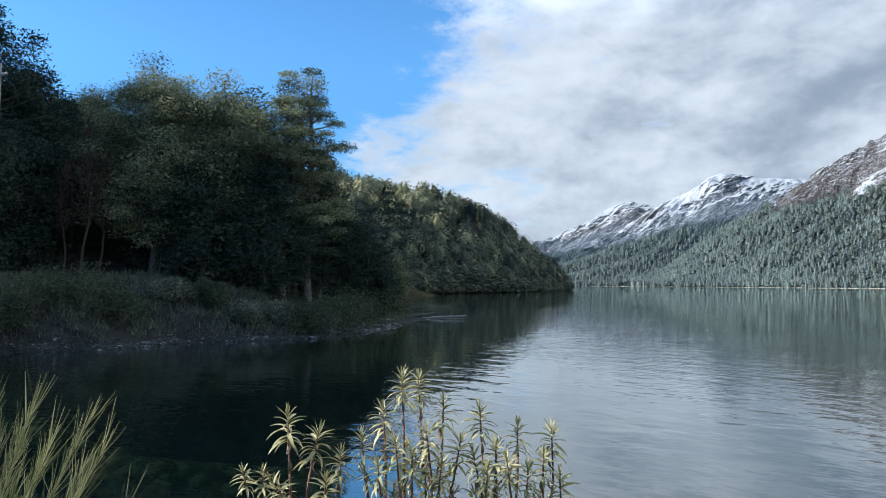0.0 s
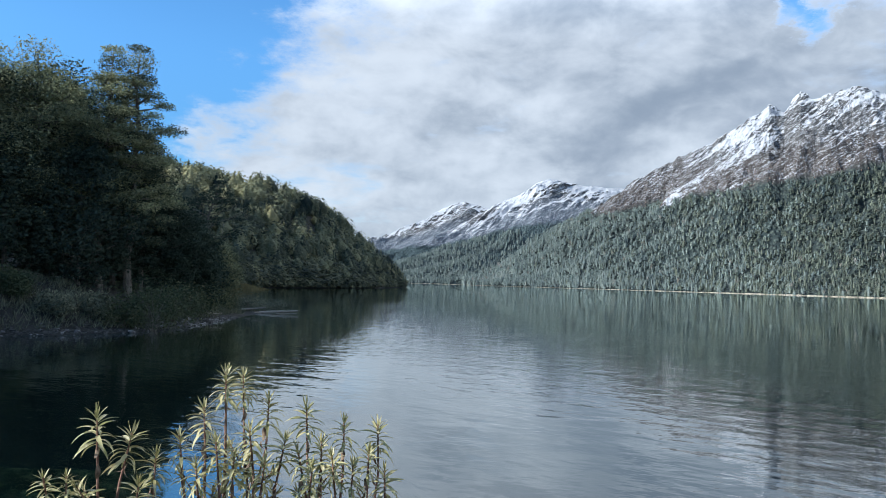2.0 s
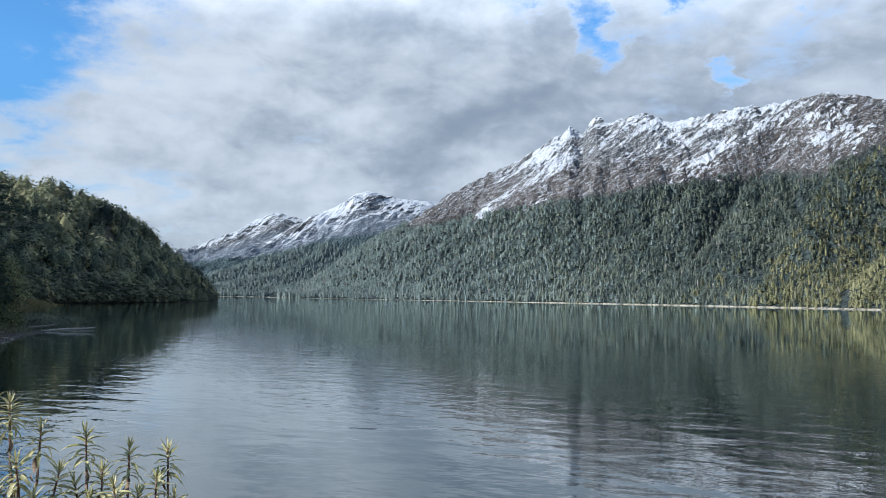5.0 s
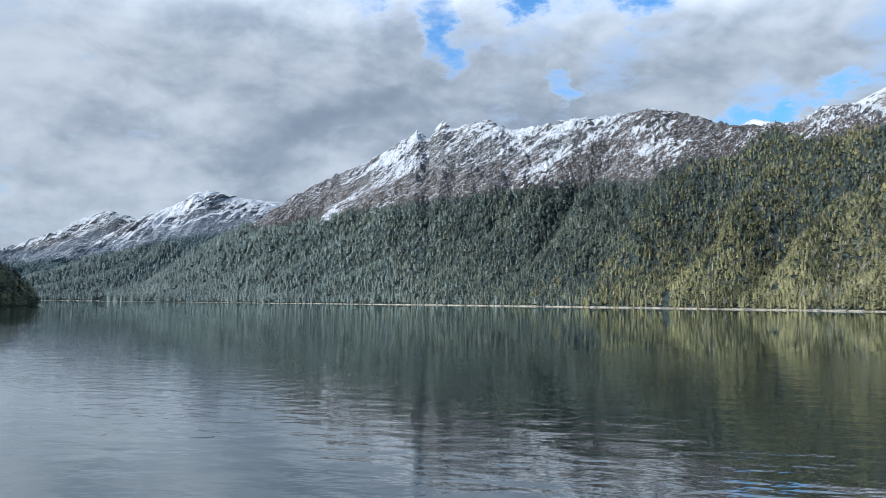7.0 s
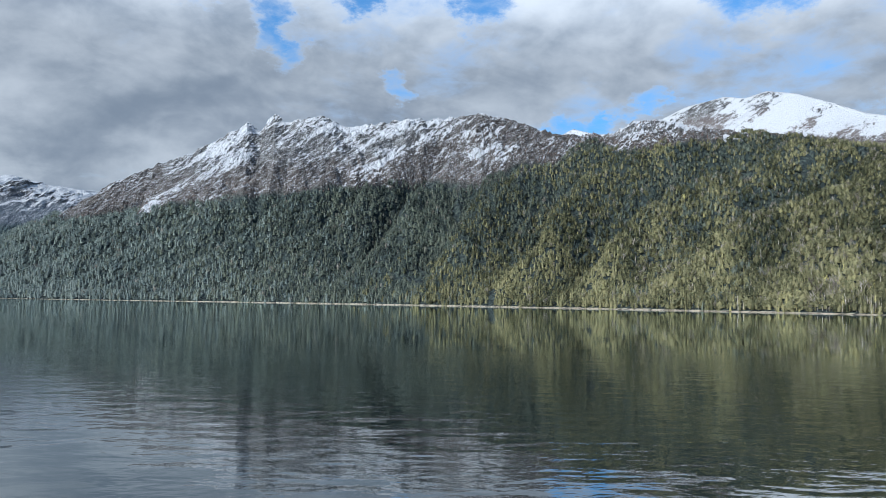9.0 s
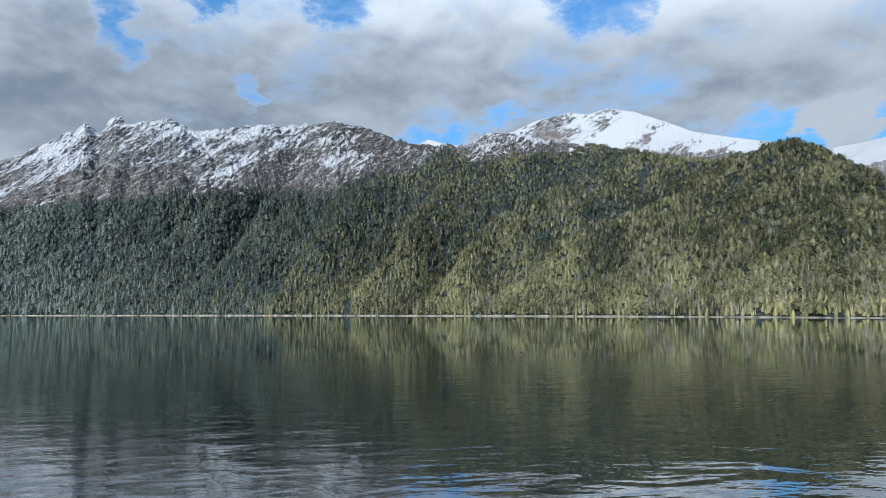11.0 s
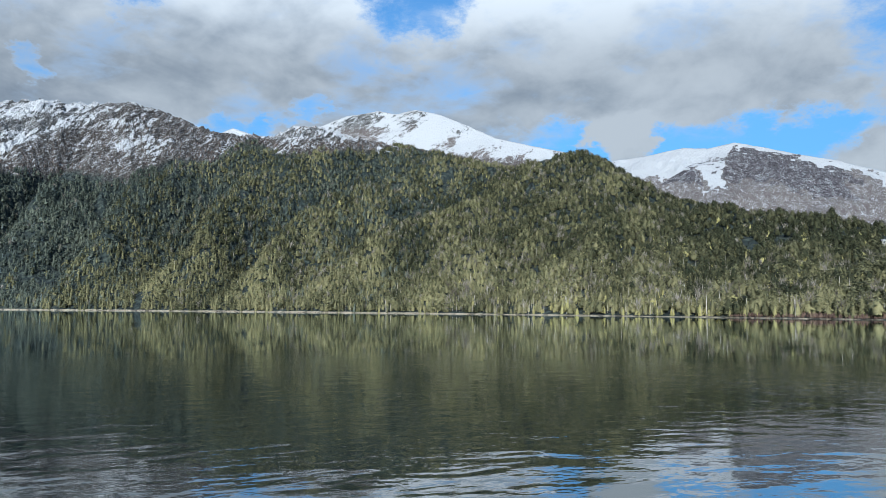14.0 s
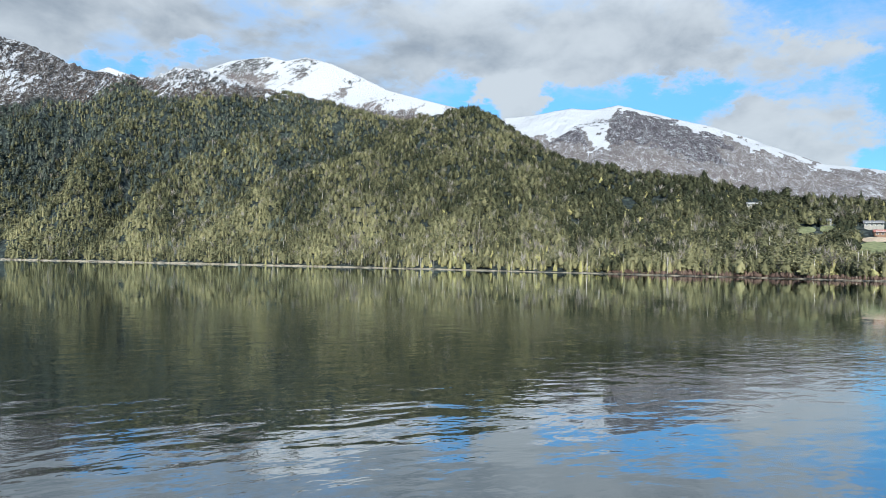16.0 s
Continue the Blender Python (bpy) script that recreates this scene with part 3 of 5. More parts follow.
def land_z(x, y):
    """Height of the left shore and its hill."""
    x, y = np.asarray(x, float), np.asarray(y, float)
    i = shore_x(y) - x
    spit = np.clip((y - 62) / 10, 0, 1) * np.clip((260 - y) / 60, 0, 1)
    bank = np.interp(i, [-22, -8, -0.8, 0, 0.8, 2.5, 5.5, 8, 20], [-6.8, -2.2, -0.35, 0.02, 0.25, 1.5, 3.0, 3.45, 4.6])
    low = np.interp(i, [-22, -8, 0, 4, 20], [-6.8, -2.0, 0.02, 0.35, 4.0])
    # Height out of view is set so shade stops below the tree tops.
    near_hill = np.interp(i, [0, 15, 110, 200, 420], [0, 0.0, 52, 118, 230])
    near_hill = near_hill * np.interp(y, [8, 36, 62], [0.62, 0.68, 1.0])
    far_hill = np.interp(i, [0, 5, 12, 22, 36, 46, 75, 110, 165, 420], [0, 2.5, 6, 12, 21, 33, 45, 52, 58, 140])
    far_hill = far_hill * np.interp(y, [250, 330, 430], [0.66, 0.74, 1.0])
    far = np.clip((y - 150) / 110, 0, 1)
    far = far * far * (3 - 2 * far)
    # Unseen hump out of view, added to shade the foot of the far hill.
    far_hill = far_hill + 75 * np.clip((i - 150) / 120, 0, 1) * np.clip((300 - y) / 70, 0, 1)
    z = bank * (1 - spit) + low * spit + near_hill * (1 - far) + far_hill * far
    z = z + (fbm(x * 0.35, y * 0.35, 4) - 0.5) * 0.7 * np.clip(i / 2.5, 0, 1) + (fbm(x * 0.03, y * 0.03, 4) - 0.5) * 9 * np.clip((i - 15) / 60, 0, 1)
    return z


def build_left_land():
    ys = np.concatenate([np.arange(4, 30, 1.0), np.arange(30, 92, 0.5), np.arange(92, 300, 4), np.arange(300, 620, 5), np.arange(620, 901, 40)])
    ins = np.concatenate([np.arange(-22, -4, 2.0), np.arange(-4, 12, 0.4), np.arange(12, 40, 1.5), np.arange(40, 430, 6)])
    Y, I = np.meshgrid(ys, ins, indexing="ij")
    X = shore_x(Y) - I
    p = np.stack([X, Y, land_z(X, Y)], -1).reshape(-1, 3)
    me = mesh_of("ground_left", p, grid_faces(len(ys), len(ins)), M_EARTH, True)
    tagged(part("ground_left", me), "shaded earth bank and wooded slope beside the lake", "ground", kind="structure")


build_left_land()


def near_z(x, y):
    """The bank on which the camera stands, and an unseen rise that shades the left shore."""
    x, y = np.asarray(x, float), np.asarray(y, float)
    edge = np.interp(x, [-400, -60, -30, -14, -4, 3, 9, 14, 60, 400], [40, 30, 16, 4.5, 4.2, 3.6, -3, -12, -70, -280])
    q = edge - y
    z = np.interp(q, [-60, -26, -14, -10.5, -7.5, -4, -0.6, 0.3, 1.6, 3.2, 8, 40, 300], [-6.8, -4.8, -2.5, -2.0, -1.8, -1.4, -0.4, 0.15, 1.3, 1.85, 2.0, 3.5, 12])
    # a sunlit gravel bar under the water
    z = z + 1.25 * np.exp(-((q + 15.0) / 1.3) ** 4) * np.clip((-4 - x) / 3, 0, 1) * np.clip((x + 26) / 5, 0, 1)
    # Unseen rise to the left, sloped to shade the lower trees.
    side, back = (y - x) * 0.707, -(x + y) * 0.707
    z = z + np.clip(side - 13, 0, 140) * 0.63 * np.clip((back - 14) / 30, 0, 1)
    return z + (fbm(x * 0.8, y * 0.8, 4) - 0.5) * 0.25 * np.clip(q + 1, 0.3, 1)


def build_near_land():
    xs = np.concatenate([np.arange(-400, -40, 20), np.arange(-40, 40, 0.6), np.arange(40, 401, 20)])
    ys = np.concatenate([np.arange(-300, -20, 14), np.arange(-20, 70, 0.6)])
    X, Y = np.meshgrid(xs, ys, indexing="ij")
    me = mesh_of("ground_near", np.stack([X, Y, near_z(X, Y)], -1).reshape(-1, 3), grid_faces(len(xs), len(ys)), M_BED, True)
    tagged(part("ground_near", me), "grassy bank running down into shallow clear water", "ground", kind="structure")


build_near_land()
sheet("lake_bed", -6.6, 4900, M_BED, "lake bed in the dark green of deep water", "lake bed")

# ---- woods on the slopes ----
def lump_tree(rng, kind, rings, sides):
    """A far tree as one uneven closed crown, one unit high: (vertices, triangles)."""
    v, f = [], []
    for i in range(rings):
        h = i / (rings - 1.0)
        tier = 1.0 + 0.22 * (1 if i % 2 else -1)
        if kind == "cone":
            z, r = 0.05 + 0.82 * h, (0.030 + 0.185 * (1 - h) ** 0.9) * tier
        elif kind == "column":
            z, r = 0.08 + 0.80 * h, (0.035 + 0.135 * (1 - h ** 1.6)) * tier
        else:
            z, r = 0.22 + 0.68 * h, 0.06 + 0.25 * max(0.0, 1 - (1.75 * (h - 0.42)) ** 2) ** 0.5
        for k in range(sides):
            w = 6.283 * (k + 0.5 * (i % 2)) / sides + rng.uniform(-0.2, 0.2)
            q = r * rng.uniform(0.62, 1.34)
            v.append((q * cos(w), q * sin(w), z + rng.uniform(-0.05, 0.05)))
    v += [(rng.normal() * 0.01, rng.normal() * 0.01, 1.0), (0, 0, 0.02 if kind != "dome" else 0.16)]
    top, foot = len(v) - 2, len(v) - 1
    for i in range(rings - 1):
        for k in range(sides):
            a, b_, c, d = i * sides + k, i * sides + (k + 1) % sides, (i + 1) * sides + (k + 1) % sides, (i + 1) * sides + k
            f += [(a, b_, c), (a, c, d)] if (i + k) % 2 else [(a, b_, d), (b_, c, d)]
    for k in range(sides):
        f.append(((rings - 1) * sides + k, (rings - 1) * sides + (k + 1) % sides, top))
        if rings > 3:
            f.append((k, foot, (k + 1) % sides))
    return np.array(v), np.array(f)


def spray_tree(rng, kind, sprays, size):
    """A wood's tree as ragged leaf sprays set over the shape of its crown, one unit high; gaps show between them."""
    h = (np.arange(sprays) + rng.uniform(0, 1, sprays)) / sprays
    if kind == "cone":
        h = 1 - np.sqrt(1 - h * 0.998)
        z, r = 0.05 + 0.93 * h, 0.185 * (1 - h) ** 0.85 + 0.010
    elif kind == "column":
        z, r = 0.07 + 0.91 * h, 0.125 * (1 - h ** 2.2) + 0.018
    elif kind == "twigs":
        z, r = 0.30 + 0.66 * h, 0.04 + 0.17 * np.sqrt(np.maximum(0.0, 1 - (1.7 * (h - 0.45)) ** 2))
    else:
        z, r = 0.20 + 0.77 * h, 0.04 + 0.235 * np.sqrt(np.maximum(0.0, 1 - (1.75 * (h - 0.46)) ** 2))
    w = 2.39996 * np.arange(sprays) + rng.uniform(-0.5, 0.5, sprays)
    r = r * (1 + 0.25 * np.sin(2 * w + 7 * h)) * rng.uniform(0.72, 1.18, sprays)
    c = np.stack([r * np.cos(w), r * np.sin(w), z + rng.uniform(-0.02, 0.02, sprays)], -1)
    out = np.stack([np.cos(w), np.sin(w), 0.35 + 1.2 * h * (kind == "dome") + 0.25], -1) + rng.normal(size=(sprays, 3)) * 0.28
    out /= np.linalg.norm(out, axis=1)[:, None]
    a = np.cross(out, rng.normal(size=(sprays, 3)))
    a /= np.linalg.norm(a, axis=1)[:, None] + 1e-9
    t = np.cross(out, a)
    q = size * rng.uniform(0.65, 1.35, sprays)[:, None] * (1 - 0.45 * h[:, None] * (kind in ("cone", "column")))
    if kind == "twigs":
        up = np.stack([np.cos(w) * 0.5, np.sin(w) * 0.5, np.full(sprays, 1.0)], -1) + rng.normal(size=(sprays, 3)) * 0.3
        root = c * np.array([0.25, 0.25, 1.0]) - np.array([0, 0, 0.12])
        v = np.stack([root - t * q * 0.16, root + t * q * 0.16, root + up * q * 2.1], 1)
    else:
        v = np.stack([c + a * q, c - a * q * 0.55 + t * q * 0.85, c - a * q * 0.5 - t * q * 0.8 + out * q * 0.25], 1)
    return v.reshape(-1, 3), np.arange(sprays * 3).reshape(-1, 3)


def wood_tree(rng, kind, rings, sides, sprays, size):
    """A crown with an uneven body and ragged leaf sprays standing out of it."""
    v, f = lump_tree(rng, kind, rings, sides)
    v = v * np.array([0.70, 0.70, 0.95])
    w, g = spray_tree(rng, kind, sprays, size)
    return np.concatenate([v, w]), np.concatenate([f, g + len(v)])


RNG = np.random.RandomState(11)
FORMS = ("cone", "column", "dome", "dome", "cone", "column", "dome")
COARSE = [lump_tree(RNG, "dome", 2, 5) for k in FORMS]
FAR = [wood_tree(RNG, k, 2, 4, 11, 0.140 if k == "dome" else 0.120) for k in FORMS]
FINE = [wood_tree(RNG, k, 3, 4, 28, 0.094 if k == "dome" else 0.080) for k in FORMS]
CLOSE = [wood_tree(RNG, k, 3, 5, 40, 0.084 if k == "dome" else 0.070) for k in FORMS]
LEAFY = [wood_tree(RNG, k, 4, 6, 92, 0.056 if k == "dome" else 0.048) for k in FORMS]
TWIGGY = [spray_tree(RNG, "twigs", 30, 0.16)]


def plant(soup, points, heights, kinds, tints, rng, wide=1.0, forms=None):
    """Copies the clump trees to many points at once."""
    for k, (v, f) in enumerate(forms or COARSE):
        sel = np.nonzero(kinds == k)[0]
        if not len(sel):
            continue
        a = rng.uniform(0, 6.28, len(sel))
        h = heights[sel]
        w = h * wide * rng.uniform(0.85, 1.3, len(sel))
        x = (v[None, :, 0] * np.cos(a)[:, None] - v[None, :, 1] * np.sin(a)[:, None]) * w[:, None] + points[sel, 0][:, None]
        y = (v[None, :, 0] * np.sin(a)[:, None] + v[None, :, 1] * np.cos(a)[:, None]) * w[:, None] + points[sel, 1][:, None]
        z = v[None, :, 2] * h[:, None] + points[sel, 2][:, None]
        vv = np.stack([x, y, z], -1).reshape(-1, 3)
        ff = (f[None] + (np.arange(len(sel)) * len(v))[:, None, None]).reshape(-1, 3)
        soup.add(vv, ff, np.repeat(tints[sel], len(v)))


def stems(soup, points, heights, rng, thick=0.022, lean=0.08):
    """Thin bare boles, three-sided."""
    n = len(points)
    a = np.array([0, 2.1, 4.2])
    ring = np.stack([np.cos(a), np.sin(a), a * 0], -1)
    low = points[:, None] + ring[None] * (heights * thick)[:, None, None]
    tip = points + np.stack([rng.normal(size=n) * lean * heights, rng.normal(size=n) * lean * heights, heights], -1)
    high = tip[:, None] + ring[None] * (heights * thick * 0.3)[:, None, None]
    v = np.concatenate([low, high], 1).reshape(-1, 3)
    f = np.array([(0, 1, 4), (0, 4, 3), (1, 2, 5), (1, 5, 4), (2, 0, 3), (2, 3, 5)])
    soup.add(v, (f[None] + (np.arange(n) * 6)[:, None, None]).reshape(-1, 3))


def sample_range(rng_, count, az0, az1, top, mountain, power=1.0):
    az = rng_.uniform(az0, az1, count)
    s = rng_.uniform(0, 1, count) ** power * top
    return az, s, mountain.place(az, s)


def build_main_forest():
    rng = np.random.RandomState(21)
    az, s, p = sample_range(rng, 112000, 1.5, 104, 1.01, main_range, 0.95)
    thin = rng.uniform(0, 1, len(az)) < np.interp(az, [8, 20, 40, 58, 68, 90, 111], [0.46, 0.64, 0.82, 0.74, 0.48, 0.31, 0.25])
    az, s, p = az[thin], s[thin], p[thin]
    d = np.hypot(p[:, 0], p[:, 1])
    el = np.degrees(np.arctan2(p[:, 2] - EYE_Z, d))
    tl = np.interp(az, [q[0] for q in TREE_LINE], [q[1] for q in TREE_LINE])
    ragged = tl + (fbm(az * 0.5, s * 6, 4) - 0.5) * 2.2
    gaps = fbm(az * 0.55 + 40, s * 9, 4)
    meadow = ((np.abs(az - 97.9) < 1.3) & (np.abs(el - 2.55) < 0.55)) | ((az > 100.2) & (np.abs(el - 1.95) < 1.35)) | ((np.abs(az - 93.9) < 0.5) & (np.abs(el - 4.5) < 0.25))
    keep = (el < ragged) & (gaps > 0.24) & ~meadow & (p[:, 2] > 0.45)
    az, s, p, d, el = az[keep], s[keep], p[keep], d[keep], el[keep]
    n = len(az)
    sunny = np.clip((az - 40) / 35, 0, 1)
    h = rng.uniform(8, 15.5, n) * np.interp(az, [0, 12, 25, 45, 70, 110], [1.45, 1.35, 1.15, 0.90, 0.77, 0.74]) * (0.85 + 0.3 * fbm(az * 0.8, s * 12, 3))
    low = np.clip(1 - (p[:, 2] / np.maximum(d * 0.09, 1)), 0, 1)
    pick = rng.uniform(0, 1, n)
    kinds = np.where(pick < np.interp(az, [40, 75], [0.30, 0.15]) + 0.45 * low, rng.choice([0, 1, 4, 5], n), rng.choice([2, 3, 6], n))
    # Relief drives leaf tone: spurs lighter, gullies darker, as light would model them.
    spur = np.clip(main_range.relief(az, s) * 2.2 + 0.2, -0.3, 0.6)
    # the olive, sunlit leaf tone begins at a gully that climbs to the right
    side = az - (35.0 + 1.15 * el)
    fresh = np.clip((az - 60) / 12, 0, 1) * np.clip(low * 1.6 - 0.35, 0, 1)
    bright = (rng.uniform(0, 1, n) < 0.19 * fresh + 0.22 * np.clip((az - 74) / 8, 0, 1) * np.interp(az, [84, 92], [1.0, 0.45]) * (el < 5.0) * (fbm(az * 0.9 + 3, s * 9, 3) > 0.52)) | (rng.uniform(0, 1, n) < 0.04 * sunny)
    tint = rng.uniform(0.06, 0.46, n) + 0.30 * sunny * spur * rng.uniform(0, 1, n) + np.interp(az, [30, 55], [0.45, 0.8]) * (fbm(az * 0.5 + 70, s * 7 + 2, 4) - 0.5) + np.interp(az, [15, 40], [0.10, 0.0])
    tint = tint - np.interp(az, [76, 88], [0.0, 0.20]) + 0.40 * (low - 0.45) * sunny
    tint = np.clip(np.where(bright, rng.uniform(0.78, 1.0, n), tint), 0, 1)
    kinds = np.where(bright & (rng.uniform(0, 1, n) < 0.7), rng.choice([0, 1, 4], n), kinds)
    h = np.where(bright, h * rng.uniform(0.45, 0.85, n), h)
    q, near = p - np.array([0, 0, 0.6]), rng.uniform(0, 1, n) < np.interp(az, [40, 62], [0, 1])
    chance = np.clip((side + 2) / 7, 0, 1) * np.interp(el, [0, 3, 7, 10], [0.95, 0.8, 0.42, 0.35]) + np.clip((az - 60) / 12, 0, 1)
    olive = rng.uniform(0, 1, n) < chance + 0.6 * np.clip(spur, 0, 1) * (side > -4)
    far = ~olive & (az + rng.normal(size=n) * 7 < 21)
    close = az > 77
    for who, mat, label in ((far, M_FAR, "far evergreen forest on the slope, tinted bluish for haze"), (~olive & ~far, M_FOREST, "dense dark evergreen forest on the mountain slope, partly shade-toned"), (olive, M_OLIVE, "olive-green forest on the lower slope, sunlit tone in its colour")):
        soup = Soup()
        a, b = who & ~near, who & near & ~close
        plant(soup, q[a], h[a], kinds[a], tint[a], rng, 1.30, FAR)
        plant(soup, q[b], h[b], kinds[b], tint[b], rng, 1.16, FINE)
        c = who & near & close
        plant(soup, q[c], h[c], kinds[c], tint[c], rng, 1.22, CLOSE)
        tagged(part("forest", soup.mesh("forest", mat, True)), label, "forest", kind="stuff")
    # bleached boles and grey bare crowns among the living trees
    w = rng.uniform(0, 1, n) < (0.006 + 0.045 * sunny + 0.24 * fresh) * np.interp(az, [76, 90], [1.0, 0.22])
    q = Soup()
    stems(q, p[w] + rng.normal(size=(w.sum(), 3)) * np.array([1.5, 1.5, 0]), h[w] * rng.uniform(0.7, 1.2, w.sum()), rng, 0.026)
    k = 230
    sa = rng.uniform(0, 1, k) ** 0.8 * 44 + 50
    sp = main_range.place(sa, rng.uniform(0.004, 0.035, k))
    sp = sp[(fbm(sa * 0.9, sa * 0 + 3.3, 2) > 0.42) & (sa < 86)]
    stems(q, sp, rng.uniform(4, 10, len(sp)), rng, 0.017, 0.05)
    tagged(part("dead_trees", q.mesh("dead_trees", M_SNAG)), "bleached dead trunks standing in the forest", "dead trees", kind="stuff")
    grove = fbm(az * 0.42 + 11, s * 8 + 5, 3)
    g = rng.uniform(0, 1, n) < (0.015 + 0.20 * sunny * np.clip((grove - 0.44) / 0.12, 0, 1)) * np.interp(az, [80, 92], [1.0, 0.45])
    t = Soup()
    plant(t, p[g], h[g] * rng.uniform(0.85, 1.15, g.sum()), np.zeros(g.sum(), int), rng.uniform(0, 0.9, g.sum()), rng, 1.1, TWIGGY)
    stems(t, p[g], h[g] * rng.uniform(0.6, 0.9, g.sum()), rng, 0.016, 0.05)
    tagged(part("bare_trees", t.mesh("bare_trees", M_BARE)), "grey-brown leafless trees among evergreens", "bare trees", kind="stuff")
    # reddish leafless scrub along the shore by the houses
    k = 900
    sa, ss = rng.uniform(84, 108, k), rng.uniform(0.002, 0.02, k)
    sp = main_range.place(sa, ss)
    u = Soup()
    plant(u, sp, rng.uniform(1.0, 3.2, k) * (0.3 + fbm(sa * 1.3, ss * 40, 2)), rng.choice([2, 3, 6], k), rng.uniform(0, 0.8, k), rng, 1.3)
    tagged(part("shore_scrub", u.mesh("shore_scrub", M_RED)), "reddish-brown leafless scrub along the far shore", "scrub", kind="stuff")
    # brown scrub above the tree line
    az, s, p = sample_range(rng, 9000, 8, 66, 1.0, main_range, 0.6)
    el = np.degrees(np.arctan2(p[:, 2] - EYE_Z, np.hypot(p[:, 0], p[:, 1])))
    tl = np.interp(az, [k[0] for k in TREE_LINE], [k[1] for k in TREE_LINE])
    ce = main_range.crest
    top = np.interp(az, ce[:, 0], ce[:, 1])
    b = (el - tl) / np.maximum(top - tl, 1.6)
    limit = np.interp(az, [8, 20, 36, 42, 66], [0.4, 0.30, 0.40, 1.05, 1.1])
    keep = (b > -0.12) & (b < limit * rng.uniform(0.3, 1.0, len(az))) & (fbm(az * 0.7, s * 16, 4) > 0.42)
    p = p[keep]
    u = Soup()
    plant(u, p, rng.uniform(3.5, 7, len(p)), rng.choice([2, 3, 6], len(p)), rng.uniform(0, 0.8, len(p)), rng, 1.0)
    tagged(part("scrub", u.mesh("scrub", M_TWIG)), "leafless brown scrub above the tree line", "scrub", kind="stuff")


def build_far_forest():
    rng = np.random.RandomState(31)
    az, s, p = sample_range(rng, 6500, -7, 16, 0.62, a_range)
    el = np.degrees(np.arctan2(p[:, 2] - EYE_Z, np.hypot(p[:, 0], p[:, 1])))
    keep = el < np.interp(az, [-8, 0, 4, 12, 22], [2.6, 3.1, 3.7, 4.4, 4.2]) + (fbm(az, s * 8, 3) - 0.5) * 1.4
    p = p[keep]
    soup = Soup()
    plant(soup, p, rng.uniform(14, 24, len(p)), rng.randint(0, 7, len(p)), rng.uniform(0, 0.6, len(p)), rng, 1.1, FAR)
    tagged(part("far_forest", soup.mesh("far_forest", M_FAR, True)), "far forest at the end of the lake, haze in its colour", "forest", kind="stuff")


def build_hill_forest():
    rng = np.random.RandomState(41)
    y = rng.uniform(95, 545, 4600)
    i = 330 * rng.uniform(0.004, 1, 4600) ** 1.25
    x = shore_x(y) - i
    z = land_z(x, y)
    az = np.degrees(np.arctan2(x, y))
    keep = (az > -47) & (rng.uniform(0, 1, 4600) < np.interp(i, [0, 120, 330], [1.0, 0.75, 0.4])) & (y > 150) & ((az > -27) | (np.hypot(x, y) > 230))
    p = np.stack([x, y, z - 0.4], -1)[keep]
    n = len(p)
    h = (5.5 + 9.5 * rng.uniform(0, 1, n) ** 1.3) * np.interp(i[keep], [0, 12, 40], [0.55, 0.9, 1.0])
    soup = Soup()
    # close trees get finer clumps
    plant(soup, p, h, rng.choice([0, 2, 3, 6, 2, 3, 1], n), rng.uniform(0, 0.85, n), rng, 1.1, LEAFY)
    # low growth along its shore
    k = 3400
    yy, ii = np.where(rng.uniform(0, 1, k) < 0.65, rng.uniform(225, 400, k), rng.uniform(150, 542, k)), rng.uniform(-0.3, 9, k)
    xx = shore_x(yy) - ii
    plant(soup, np.stack([xx, yy, np.maximum(land_z(xx, yy), 0) - 0.3], -1), rng.uniform(2.5, 6.0, k), rng.choice([2, 3, 6], k), rng.uniform(0, 0.5, k), rng, 1.4, FAR)
    tagged(part("hill_forest", soup.mesh("hill_forest", M_HILL, True)), "evergreen wood on the low hill by the bay", "forest", kind="stuff")
    w = rng.uniform(0, 1, n) < 0.06
    q = Soup()
    stems(q, p[w], h[w] * 0.9, rng, 0.018)
    tagged(part("hill_boles", q.mesh("hill_boles", M_PALE)), "pale leaning trunks at the edge of the hill wood", "trunks", kind="stuff")


build_main_forest()
build_far_forest()
build_hill_forest()


# ---- near trees on the left shore ----
def on_land(az, d):
    a = radians(az)
    x, y = d * sin(a), d * cos(a)
    return Vector((x, y, float(land_z(x, y))))


